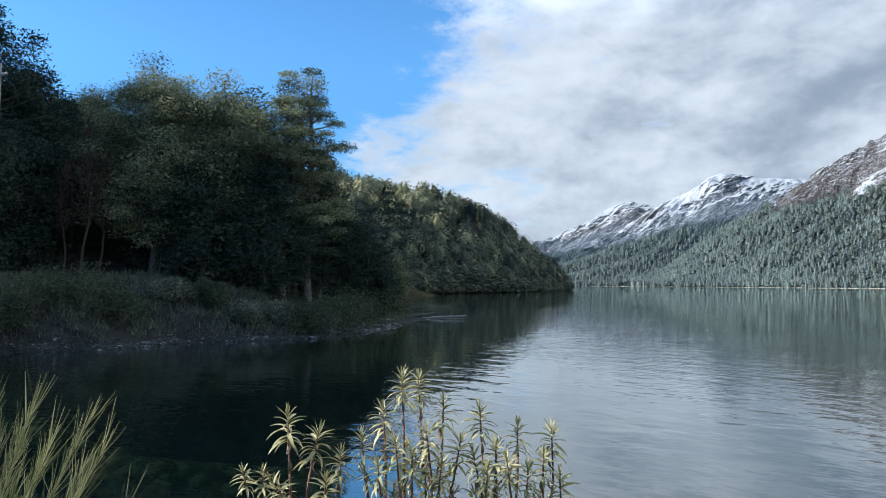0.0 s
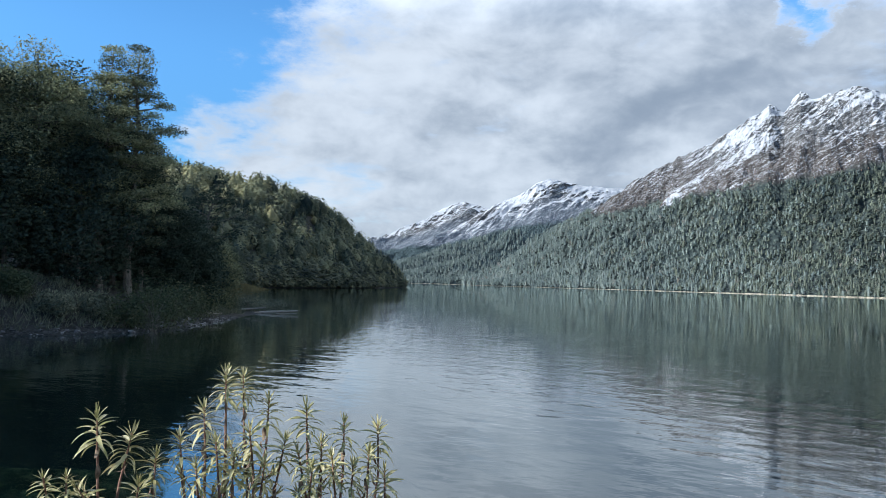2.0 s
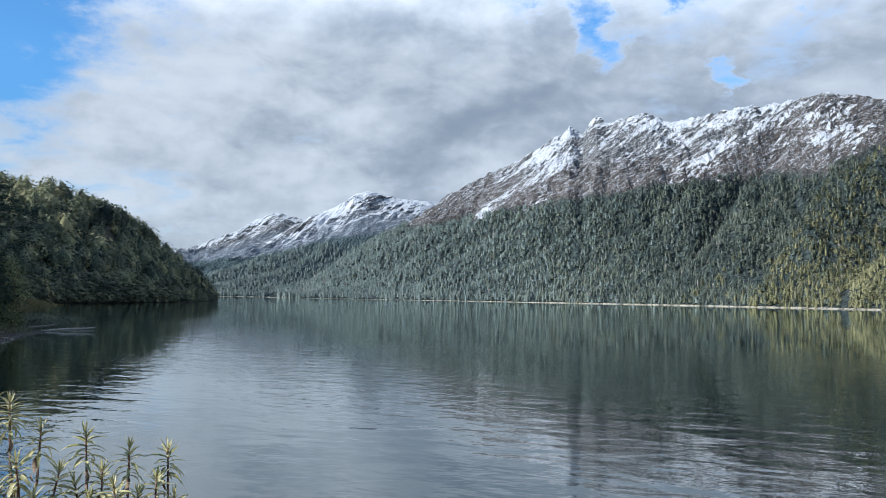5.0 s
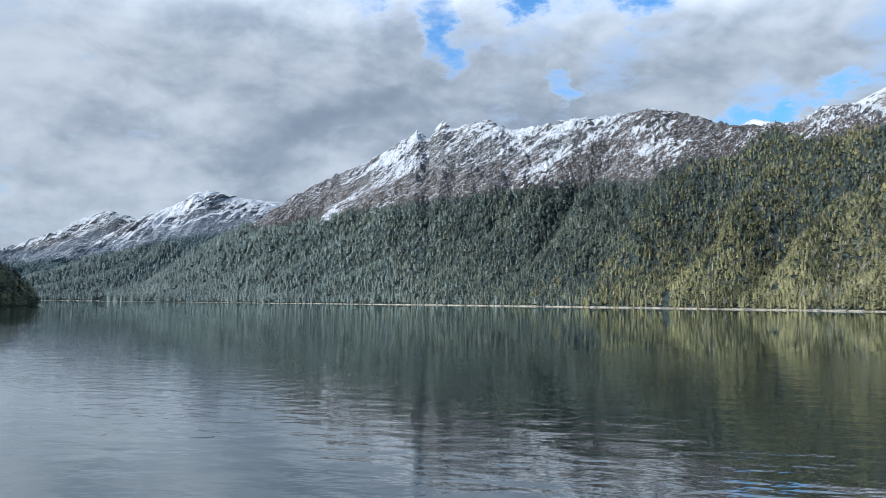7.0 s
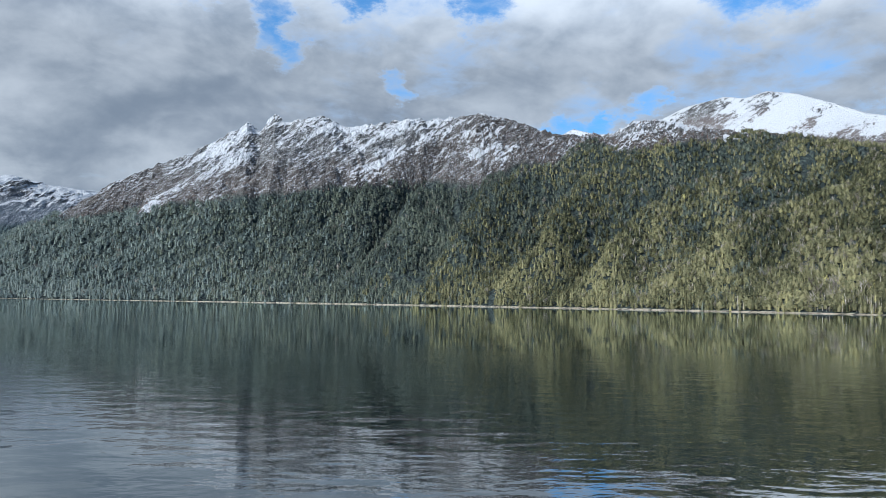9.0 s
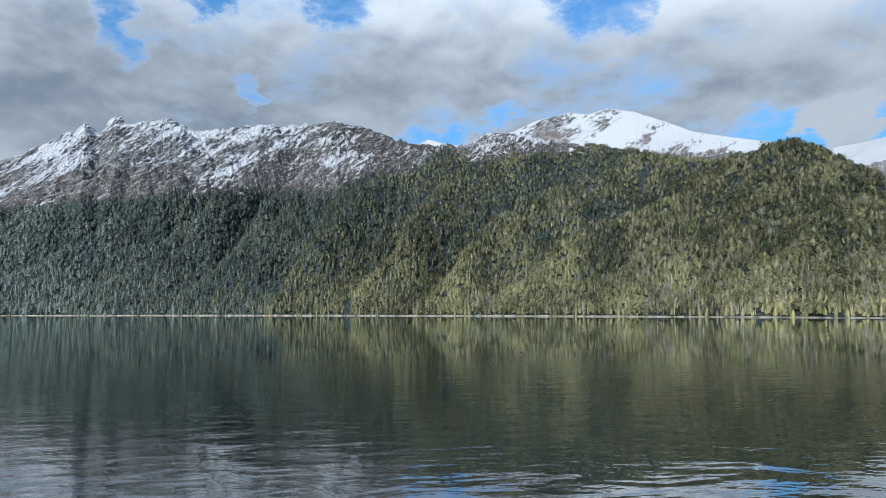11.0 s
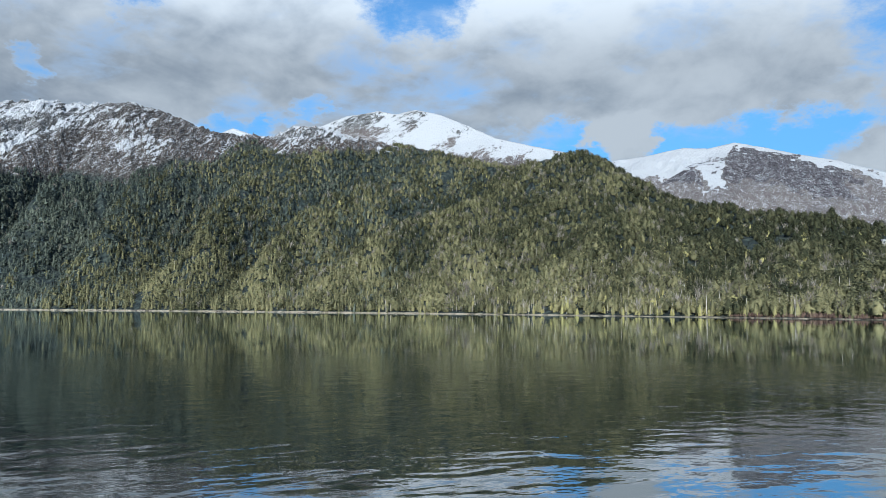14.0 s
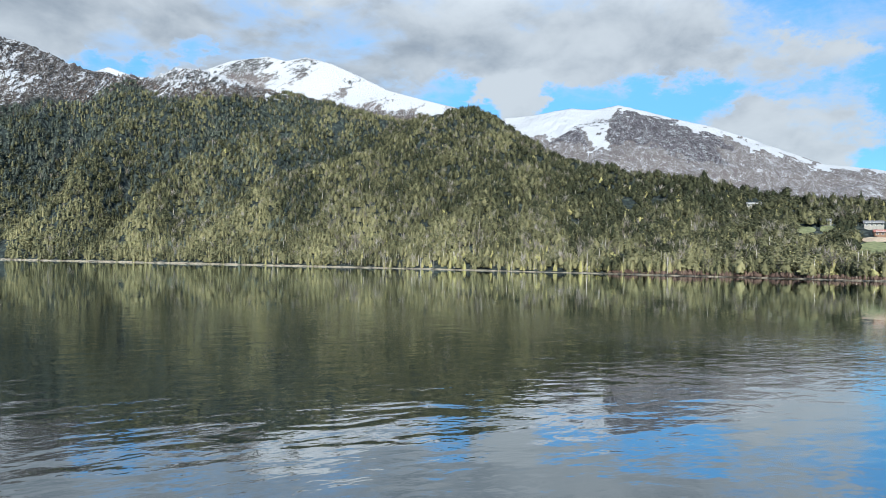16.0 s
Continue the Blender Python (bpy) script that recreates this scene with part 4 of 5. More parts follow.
def make_tree(name, at, height, seed, leaves, label, group, width=0.30, clear=0.15, pads=46, per=120, size=0.16, flat=0.45, spread=0.5, lean=0.0, trunk=M_TRUNK, top_round=1.0):
    """A tapered trunk with limbs that end in clumps of leaves."""
    rng = np.random.RandomState(seed)
    root = thing(name, at, label, "tree", group)
    k = 7
    path = [(lean * height * (j / k) ** 1.5 + rng.normal() * 0.02 * height * (j > 0) * 0.4, rng.normal() * 0.008 * height * (j > 0), height * 0.97 * j / k - 0.3 * (j == 0)) for j in range(k + 1)]
    v, f = tube(path, [height * 0.017 * (1.12 - j / k) for j in range(k + 1)], 8)
    part("trunk", mesh_of("trunk", v, f, trunk, True), root)
    limbs, tips = Soup(), []
    for j in range(pads):
        q = clear + (1 - clear) * ((j + 0.5) / pads) ** 0.9
        u = (q - clear) / (1 - clear)
        reach = width * height * (1 - u ** (1.6 * top_round)) ** 0.75 * (0.45 + 0.55 * min(1, u * 4 + 0.35)) * rng.uniform(0.55, 1.08)
        w = 2.399 * j + rng.uniform(-0.5, 0.5)
        base = np.array([np.interp(q * 0.9 * k, range(k + 1), [s[c] for s in path]) for c in range(3)])
        tip = base + np.array([cos(w) * reach, sin(w) * reach, reach * rng.uniform(0.05, 0.45)])
        tip[2] = min(tip[2], height)
        mid = (base + tip) / 2 + np.array([0, 0, -0.05 * reach])
        lv, lf = tube([base, mid, tip], [height * 0.005, height * 0.0032, height * 0.001], 4)
        limbs.add(lv, lf)
        tips.append(tip)
        if reach > 0.12 * height:
            tips.append(mid * 0.5 + tip * 0.5 + rng.normal(size=3) * 0.03 * height)
    tagged(part("branchwork", limbs.mesh("branchwork", trunk), root), kind="stuff")
    tips += [np.array(path[-1]) - np.array([0, 0, height * c]) for c in (-0.02, 0.02, 0.05, 0.09)]
    tips = np.array(tips)
    v, f = leaf_cards(rng, tips, np.full(len(tips), spread) * rng.uniform(0.7, 1.3, len(tips)), per, size, flat, 0.12)
    crown = mesh_of("crown", v, f, leaves, False, {"tint": np.repeat(rng.uniform(0, 0.75, len(tips)), per * 3)})
    part("crown", crown, root)
    return root


def build_left_trees():
    g = "trees on the shaded shore"
    beech = "evergreen beech with sunlit upper leaves on shaded bank"
    # bearing, distance, height angle of the top, seed, width, first limb, style
    specs = [
        (-43.6, 56, 17.6, 1, 0.30, 0.10, "dark"), (-41.3, 58, 14.6, 2, 0.26, 0.10, "dark"), (-39.4, 66, 12.6, 3, 0.30, 0.10, "dark"), (-37.4, 72, 13.1, 4, 0.20, 0.2, "beech"),
        (-33.4, 49, 15.5, 5, 0.25, 0.14, "airy"), (-31.2, 52, 14.3, 6, 0.24, 0.12, "beech"), (-28.6, 49, 14.9, 7, 0.26, 0.10, "beech"), (-26.6, 51, 13.9, 8, 0.25, 0.10, "dark"),
        (-24.3, 48, 15.4, 9, 0.20, 0.25, "pads"), (-22.4, 49, 15.7, 10, 0.17, 0.22, "pads"), (-23.4, 50, 11.5, 11, 0.26, 0.06, "fir"), (-21.6, 51, 9.2, 12, 0.25, 0.05, "fir"),
        (-35.6, 54, 10.6, 13, 0.32, 0.06, "dark"), (-30.0, 46.5, 9.8, 14, 0.32, 0.05, "dark"), (-25.6, 47, 9.6, 15, 0.32, 0.05, "dark"), (-20.3, 54, 6.5, 16, 0.34, 0.04, "dark"),
        (-38.6, 52, 9.3, 17, 0.34, 0.05, "dark"), (-41.8, 50, 10.2, 18, 0.34, 0.04, "dark"), (-33.0, 52, 8.5, 19, 0.36, 0.04, "dark"), (-44.5, 47, 11.0, 20, 0.36, 0.04, "dark"), (-27.6, 54, 11.5, 21, 0.3, 0.05, "dark"),
        (-18.6, 62, 4.2, 22, 0.36, 0.04, "dark"), (-17.4, 72, 3.0, 23, 0.4, 0.04, "beech"), (-22.8, 53, 7.0, 24, 0.34, 0.04, "dark")]
    for az, d, el, seed, width, clear, style in specs:
        d += 7.0 * min(1.0, max(0.0, (-18.5 - az) / 2))
        at = on_land(az, d)
        height = EYE_Z + d * tan(radians(el)) - at.z
        if style == "dark":
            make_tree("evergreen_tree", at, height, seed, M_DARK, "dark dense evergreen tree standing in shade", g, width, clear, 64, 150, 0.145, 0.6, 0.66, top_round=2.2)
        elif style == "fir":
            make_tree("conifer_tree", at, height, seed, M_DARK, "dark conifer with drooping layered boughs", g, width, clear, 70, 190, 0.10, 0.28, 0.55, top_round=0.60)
        elif style == "pads":
            make_tree("layered_tree", at, height, seed, M_BEECH, "tall evergreen beech with open flat layers of leaves", g, width * 0.92, clear, 48, 420, 0.092, 0.30, 0.58, top_round=2.6)
        elif style == "airy":
            make_tree("airy_tree", at, height, seed, M_BEECH, "light airy beech whose top catches the sun", g, width * 1.15, clear, 130, 300, 0.095, 0.55, 0.70, top_round=3.6)
        else:
            make_tree("beech_tree", at, height, seed, M_BEECH, beech, g, width * 1.12, clear, 110, 300, 0.098, 0.5, 0.72, top_round=3.4)


build_left_trees()


# ---- the shaded bank: bushes, dry grass, stones, driftwood ----
def make_bush(at, width, height, seed, leaves, label, name="bush", dense=900, size=0.09):
    """Several stems from one root, with leaves all over."""
    rng = np.random.RandomState(seed)
    root = thing(name, at, label, "bush", "bushes on the bank")
    twigs, tips = Soup(), []
    for j in range(16):
        a, r = rng.uniform(0, 6.28), width * 0.5 * rng.uniform(0.15, 1.0)
        h = height * rng.uniform(0.5, 1.0) * (1 - 0.35 * (r / width))
        tip = np.array([cos(a) * r, sin(a) * r, h])
        v, f = tube([(0, 0, -0.1), tip * np.array([0.35, 0.35, 0.55]), tip], [0.035, 0.02, 0.006], 4)
        twigs.add(v, f)
        tips += [tip, tip * np.array([0.8, 0.8, 0.7]), tip * np.array([0.95, 0.95, 0.4])]
    tagged(part("stems", twigs.mesh("stems", M_TRUNK), root), kind="stuff")
    tips = np.array(tips)
    v, f = leaf_cards(rng, tips, np.full(len(tips), width * 0.13), dense // 12, size, 0.8)
    part("leaves", mesh_of("leaves", v, f, leaves, False, {"tint": np.repeat(rng.uniform(0, 0.8, len(tips)), dense // 12 * 3)}), root)
    return root


def make_bare(at, height, seed, label, name="bare_tree", material_=None, lean=0.0, spread=0.26, limbs=34, twigs=8):
    """A leafless tree: trunk, limbs and fine twigs."""
    rng = np.random.RandomState(seed)
    root = thing(name, at, label, "tree", "trees on the shaded shore")
    mat = material_ or M_PALE
    side = rng.uniform(-0.06, 0.06)
    path = [(lean * height * (j / 6) ** 1.6 + 0.03 * height * sin(j * 1.3 + seed), side * height * j / 6, height * j / 6 - 0.2 * (j == 0)) for j in range(7)]
    v, f = tube(path, [height * 0.009 * (1.15 - j / 6.2) for j in range(7)], 6)
    part("trunk", mesh_of("trunk", v, f, mat, True), root)
    if limbs:
        soup = Soup()
        for j in range(limbs):
            q = 0.3 + 0.68 * j / limbs
            base = np.array([np.interp(q * 6, range(7), [c[k] for c in path]) for k in range(3)])
            a, r = rng.uniform(0, 6.28), spread * height * (1.15 - q) * rng.uniform(0.5, 1.1)
            tip = base + np.array([cos(a) * r, sin(a) * r, r * rng.uniform(0.9, 1.7)])
            v, f = tube([base, (base + tip) / 2 + rng.normal(size=3) * 0.05 * r, tip], [height * 0.003, height * 0.002, 0.004], 4)
            soup.add(v, f)
            for _ in range(twigs):
                b = base + (tip - base) * rng.uniform(0.3, 1.0)
                e = b + rng.normal(size=3) * np.array([0.16, 0.16, 0.12]) * r * 1.6 + np.array([0, 0, 0.3 * r])
                v, f = tube([b, e], [0.010, 0.004], 3)
                soup.add(v, f)
        tagged(part("branchwork", soup.mesh("branchwork", mat), root), kind="stuff")
    return root


def rock_mesh(seed):
    rng = np.random.RandomState(seed)
    bm = bmesh.new()
    bmesh.ops.create_icosphere(bm, subdivisions=2, radius=1.0)
    sx, sy, sz = rng.uniform(0.7, 1.3), rng.uniform(0.6, 1.0), rng.uniform(0.4, 0.7)
    for v in bm.verts:
        k = 1 + 0.35 * (noise.noise(v.co * 1.3 + Vector((seed * 7.1, 0, 0)))) + 0.12 * noise.noise(v.co * 3.7)
        v.co = Vector((v.co.x * sx * k, v.co.y * sy * k, max(v.co.z, -0.55) * sz * k))
    me = bpy.data.meshes.new("rock")
    bm.to_mesh(me)
    bm.free()
    me.materials.append(M_ROCK)
    return me


def build_bank():
    rng = np.random.RandomState(51)
    # bushes: bearing, distance, width, height
    for k, (az, d, w, h, mat) in enumerate(((-37.6, 45.5, 4.2, 2.6, M_BUSH), (-35.2, 46.5, 3.6, 2.2, M_BUSH), (-40.5, 45, 3.6, 2.4, M_BUSH), (-42.6, 44.5, 3.0, 2.2, M_BUSH), (-20.6, 50.5, 4.4, 3.2, M_BUSH), (-19.4, 55, 4.0, 2.6, M_BUSH),
                                               (-22.6, 50, 2.6, 1.8, M_BUSH), (-29.3, 49.5, 2.2, 1.5, M_BUSH), (-18.0, 60, 3.4, 2.2, M_BUSH), (-17.0, 66, 3.2, 1.8, M_BUSH), (-16.2, 74, 3.0, 1.6, M_BUSH), (-24.6, 49.5, 2.4, 1.4, M_DRY),
                                               (-32.0, 49.2, 2.4, 1.2, M_DRY), (-26.8, 49, 2.2, 1.1, M_DRY), (-14.2, 80, 4.0, 1.0, M_DRY), (-12.6, 82, 3.4, 0.8, M_DRY))):
        make_bush(on_land(az, d), w, h, 300 + k, mat, "dark evergreen bush on the shaded bank" if mat is M_BUSH else "dry greyish shrub on the shaded bank")
    # dry grass over the slope of the bank
    n = 14000
    y = rng.uniform(24, 82, n)
    i = rng.uniform(0.9, 13, n)
    keep = fbm(y * 0.35, i * 0.35 + 9, 3) > 0.40
    y, i = y[keep], i[keep]
    x = shore_x(y) - i
    z = land_z(x, y)
    n = len(x)
    soup = Soup()
    for b in range(5):
        px, py = x + rng.normal(size=n) * 0.12, y + rng.normal(size=n) * 0.12
        a, hgt = rng.uniform(0, 6.28, n), rng.uniform(0.18, 0.55, n)
        wx, wy = np.cos(a) * 0.025, np.sin(a) * 0.025
        tip = np.stack([px + rng.normal(size=n) * 0.22 + 0.06, py + rng.normal(size=n) * 0.22, z + hgt], -1)
        v = np.stack([np.stack([px - wx, py - wy, z - 0.02], -1), np.stack([px + wx, py + wy, z - 0.02], -1), tip], 1).reshape(-1, 3)
        soup.add(v, np.arange(3 * n).reshape(-1, 3), np.repeat(rng.uniform(0, 0.7, n), 3))
    tagged(part("grass", soup.mesh("grass", M_DRY)), "dry pale grass on the shaded bank", "grass", kind="stuff")
    # reeds across the small cove
    n = 5200
    a, d = np.radians(rng.normal(size=n) * 1.0 - 15.6), rng.uniform(225, 255, n)
    x, y = d * np.sin(a), d * np.cos(a)
    z = np.maximum(land_z(x, y), 0)
    hgt = rng.uniform(0.8, 3.4, n) * (0.35 + 1.0 * fbm(np.degrees(a) * 2.1, d * 0.05, 2)) * np.exp(-((np.degrees(a) + 15.6) / 2.0) ** 2)
    tip = np.stack([x + rng.normal(size=n) * 0.5, y + rng.normal(size=n) * 0.5, z + hgt], -1)
    v = np.stack([np.stack([x - 0.14, y, z - 0.2], -1), np.stack([x + 0.14, y, z - 0.2], -1), tip], 1).reshape(-1, 3)
    soup = Soup()
    soup.add(v, np.arange(3 * n).reshape(-1, 3), np.repeat(rng.uniform(0, 0.7, n), 3))
    tagged(part("reeds", soup.mesh("reeds", M_REED)), "yellow-brown reeds along the cove edge", "reeds", kind="stuff")
    # stones at the water's edge
    shapes = [rock_mesh(k) for k in range(7)]
    for k in range(150):
        yy = float(rng.choice([rng.uniform(31, 44), rng.uniform(40, 60), rng.uniform(50, 63)]))
        ii = rng.normal() * 0.45 + 0.25
        size = float(rng.uniform(0.06, 0.17) * (1.7 if rng.uniform() < 0.10 else 1.0))
        if 52 < yy < 60 and rng.uniform() < 0.45:
            size *= 1.6
        xx = float(shore_x(yy)) - ii
        ob = new("rock", shapes[k % 7])
        ob.matrix_basis = pose(xx, yy, max(float(land_z(xx, yy)), -0.12) + 0.10 * size, rng.uniform(-12, 12), rng.uniform(-12, 12), rng.uniform(0, 360)) @ Matrix.Scale(size, 4)
        tagged(ob, "pale grey stone at the water's edge", "rock", "stones along the shore")
    # small gravel and dark litter along the waterline
    n = 5200
    gy = rng.uniform(29, 66, n)
    gi = rng.normal(size=n) * 0.6 + 0.55
    gx = shore_x(gy) - gi
    gz = np.maximum(land_z(gx, gy), -0.1)
    soup = Soup()
    oct_v = np.array([(1, 0, 0), (0, 1, 0), (-1, 0, 0), (0, -1, 0), (0, 0, 0.7), (0, 0, -0.5)], float)
    oct_f = np.array([(0, 1, 4), (1, 2, 4), (2, 3, 4), (3, 0, 4), (1, 0, 5), (2, 1, 5), (3, 2, 5), (0, 3, 5)])
    size = rng.uniform(0.02, 0.10, n) * np.where(rng.uniform(0, 1, n) < 0.12, 1.8, 1.0)
    gv = oct_v[None] * size[:, None, None] * rng.uniform(0.6, 1.3, (n, 6, 1)) + np.stack([gx, gy, gz + size * 0.15], -1)[:, None]
    soup.add(gv.reshape(-1, 3), (oct_f[None] + (np.arange(n) * 6)[:, None, None]).reshape(-1, 3))
    tagged(part("gravel", soup.mesh("gravel", M_GRAVEL)), "dark wet gravel along the waterline", "gravel", kind="stuff")
    # driftwood
    for k, (x, y, z, l, turn, tilt, r) in enumerate(((-17.6, 76, 0.35, 6.5, 14, 4, 0.14), (-19.5, 74, 0.5, 5.0, -8, 9, 0.12), (-16.9, 79, 0.2, 4.0, 30, 2, 0.10), (-27.0, 47.4, 3.1, 3.6, 12, -6, 0.09), (-24.9, 48.5, 3.2, 3.0, -14, 2, 0.07), (-18.6, 60.5, 0.25, 2.6, 40, 3, 0.07))):
        a = radians(turn)
        path = [(l * (j / 5 - 0.5), 0.12 * sin(j * 1.7 + k), l * (j / 5 - 0.5) * tan(radians(tilt)) + 0.05 * cos(j * 2.1)) for j in range(6)]
        v, f = tube(path, [r * (1.1 - 0.12 * j) for j in range(6)], 8)
        ob = tagged(part("driftwood", mesh_of("driftwood", v, f, M_PALE, True)), "grey weathered driftwood log lying on the shore", "log", "driftwood on the shore")
        ob.matrix_basis = pose(x, y, max(float(land_z(x, y)), 0.0) + r * 0.7, 0, 0, turn)
    # slender pale saplings, a reddish leafless tree and bare boles
    for k, (az, d, el, lean) in enumerate(((-27.3, 46.8, 6.8, 0.06), (-26.6, 46.6, 7.6, 0.05), (-25.9, 46.4, 8.6, 0.03), (-25.4, 46.2, 9.2, 0.02), (-24.9, 46.9, 6.0, 0.10), (-32.9, 47.6, 5.5, 0.01), (-31.7, 47.8, 4.8, 0.05))):
        d += 8.5
        at = on_land(az, d)
        make_bare(at, EYE_Z + d * tan(radians(el)) - at.z, 70 + k, "slender pale leaning trunk before dark trees", "sapling", M_PALE, lean, 0.12, 7, 2)
    for k, (az, d, el, mat) in enumerate(((-37.7, 45.8, 11.4, M_TWIG), (-36.7, 46.6, 9.3, M_TWIG), (-39.0, 46.4, 8.0, M_TWIG))):
        d += 8.5
        at = on_land(az, d)
        make_bare(at, EYE_Z + d * tan(radians(el)) - at.z, 80 + k, "leafless tree with fine reddish-brown twigs", "bare_tree", mat, 0.02, 0.24, 60, 12)
    at = on_land(-18.3, 66)
    # The shade-toned leaves darken this beech's crown too.
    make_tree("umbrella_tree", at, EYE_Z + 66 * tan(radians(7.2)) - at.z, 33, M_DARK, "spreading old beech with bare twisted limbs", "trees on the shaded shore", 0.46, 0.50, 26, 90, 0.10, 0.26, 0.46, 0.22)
    at = on_land(-43.15, 40)
    pole = thing("utility_pole", at, "weathered grey wooden pole among the trees", "pole")
    top = EYE_Z + 40 * tan(radians(14.0)) - at.z
    v, f = tube([(0, 0, -0.5), (0, 0, top * 0.5), (0.05, 0, top)], [0.17, 0.15, 0.13], 10)
    part("shaft", mesh_of("shaft", v, f, M_POLE, True), pole)
    v, f = tube([(-0.55, 0, top - 0.5), (0.55, 0, top - 0.5)], [0.06, 0.06], 6)
    part("crossarm", mesh_of("crossarm", v, f, M_POLE, True), pole)


build_bank()

# ---- houses on the far shore ----
M_PLASTER = plain("cream render", (0.22, 0.21, 0.185), (0.30, 0.285, 0.255), 0.8, 0.8, 0.01)
M_TIMBER = bark("brown timber cladding", (0.13, 0.075, 0.05), (0.24, 0.15, 0.10), 0.6)
M_ROOF = plain("dark sheet roof", (0.07, 0.07, 0.075), (0.14, 0.14, 0.145), 0.6, 0.5, 0.01, 0.5)
M_REDROOF = plain("red-brown sheet roof", (0.22, 0.075, 0.055), (0.32, 0.12, 0.09), 0.6, 0.5, 0.01, 0.4)
M_TRIM = plain("white trim", (0.50, 0.50, 0.48), (0.60, 0.60, 0.58), 2.0, 0.6, 0.004)
M_GRASS = plain("lawn", (0.11, 0.125, 0.055), (0.20, 0.215, 0.105), 0.25, 0.95, 0.15)
M_EARTHCUT = plain("bare pale earth", (0.30, 0.23, 0.16), (0.50, 0.41, 0.30), 0.4, 0.95, 0.15)
M_GLASS = plain("window glass", (0.02, 0.025, 0.03), (0.04, 0.045, 0.05), 0.5, 0.06, 0.0, 0.8)


def box(sx, sy, sz, material_, z0=0.0, bevel=0.02):
    bm = bmesh.new()
    bmesh.ops.create_cube(bm, size=1.0)
    for v in bm.verts:
        v.co = Vector((v.co.x * sx, v.co.y * sy, (v.co.z + 0.5) * sz + z0))
    if bevel:
        bmesh.ops.bevel(bm, geom=bm.edges[:], offset=bevel, segments=1, affect="EDGES")
    me = bpy.data.meshes.new("box")
    bm.to_mesh(me)
    bm.free()
    me.materials.append(material_)
    return me


def gable(length, depth, rise, over, thick, material_):
    """A pitched roof with real thickness, ridge along x."""
    l, w = length / 2 + over, depth / 2 + over
    drop = rise * over / (depth / 2)
    prof = [(-w, -drop), (0, rise), (w, -drop), (w, -drop + thick), (0, rise + thick), (-w, -drop + thick)]
    v = [(x, y, z) for x in (-l, l) for y, z in prof]
    f = [(0, 1, 7, 6), (1, 2, 8, 7), (2, 3, 9, 8), (3, 4, 10, 9), (4, 5, 11, 10), (5, 0, 6, 11), (0, 5, 4, 1), (1, 4, 3, 2), (6, 7, 10, 11), (7, 8, 9, 10)]
    return mesh_of("roof", v, f, material_)


def on_slope(az, el):
    """The place on the main slope seen at a bearing and height angle."""
    s = np.linspace(0.0, 1.0, 400)
    q = main_range.place(np.full(400, az), s)
    e = np.degrees(np.arctan2(q[:, 2] - EYE_Z, np.hypot(q[:, 0], q[:, 1])))
    return Vector(q[int(np.argmax(e > el))])


def make_house(az, el, length, depth, storeys, wall, roof, label):
    at = on_slope(az, el)
    root = thing("house", at, label, "house", "houses on the far shore")
    root.rotation_euler = (0, 0, radians(-az + 8))
    h = 2.9 * storeys
    part("wall", box(length, depth, h + 3.0, wall, -3.0), root)
    r = part("roof", gable(length, depth, depth * 0.26, 0.7, 0.18, roof), root)
    r.location = (0, 0, h)
    n = max(3, int(length / 3.0))
    for level in range(storeys):
        for k in range(n):
            x = (k + 0.5) / n * length - length / 2
            w = part("window", box(1.7, 0.10, 1.5, M_TRIM, 0, 0.01), root, "white-framed window")
            w.location = (x, -depth / 2 - 0.04, 0.8 + 2.9 * level)
            g = part("pane", box(1.45, 0.04, 1.25, M_GLASS, 0.125, 0), w)
            g.location = (0, -0.055, 0)
    b = part("balcony", box(length * 0.9, 1.5, 0.16, M_TRIM, 0, 0.01), root, "white balcony")
    b.location = (0, -depth / 2 - 0.78, 2.75)
    for k, (zr, hr) in enumerate(((0.16, 0.10), (0.52, 0.08), (0.92, 0.12))):
        rail = part("railing", box(length * 0.9, 0.06, hr, M_TRIM, zr, 0.01), b)
        rail.location = (0, -0.70, 0)
    return root


def make_patch(name, az, el, w, h, material_, label, category):
    """A clearing laid on the slope."""
    us, vs = np.linspace(-1, 1, 17), np.linspace(-1, 1, 11)
    base = []
    for u in us:
        for v in vs:
            k = 1 + 0.22 * float(fbm(np.array(u * 1.7 + az), np.array(v * 1.7), 3) - 0.5)
            r = max(abs(u), abs(v)) / max(1e-6, hypot(u, v)) * k
            q = on_slope(az + u * w * r, max(0.35, el + v * h * r))
            base.append((q.x, q.y, q.z + 0.6))
    return tagged(part(name, mesh_of(name, base, grid_faces(17, 11), material_, True)), label, category, kind="structure")


make_patch("lawn", 97.2, 2.80, 0.62, 0.24, M_GRASS, "pale green meadow clearing above the shore", "meadow")
make_patch("lawn", 98.6, 2.86, 0.55, 0.22, M_GRASS, "pale green meadow clearing above the shore", "meadow")
make_patch("lawn", 101.4, 1.45, 1.3, 0.55, M_GRASS, "pale green lawn below the lodge", "meadow")
make_patch("earth_cut", 101.5, 2.15, 1.2, 0.16, M_EARTHCUT, "bare pale earth terrace below the lodge", "ground")
make_house(101.2, 3.0, 14, 8, 1, M_PLASTER, M_ROOF, "pale two-storey lodge with a dark sheet roof")
make_house(101.7, 2.45, 11, 7, 1, M_TIMBER, M_REDROOF, "brown timber house with white balcony and red roof")
make_house(93.9, 4.45, 13, 6, 1, M_PLASTER, M_ROOF, "long low white building among treetops")
make_house(98.4, 3.25, 8, 5, 1, M_PLASTER, M_ROOF, "small white cabin above the meadow")

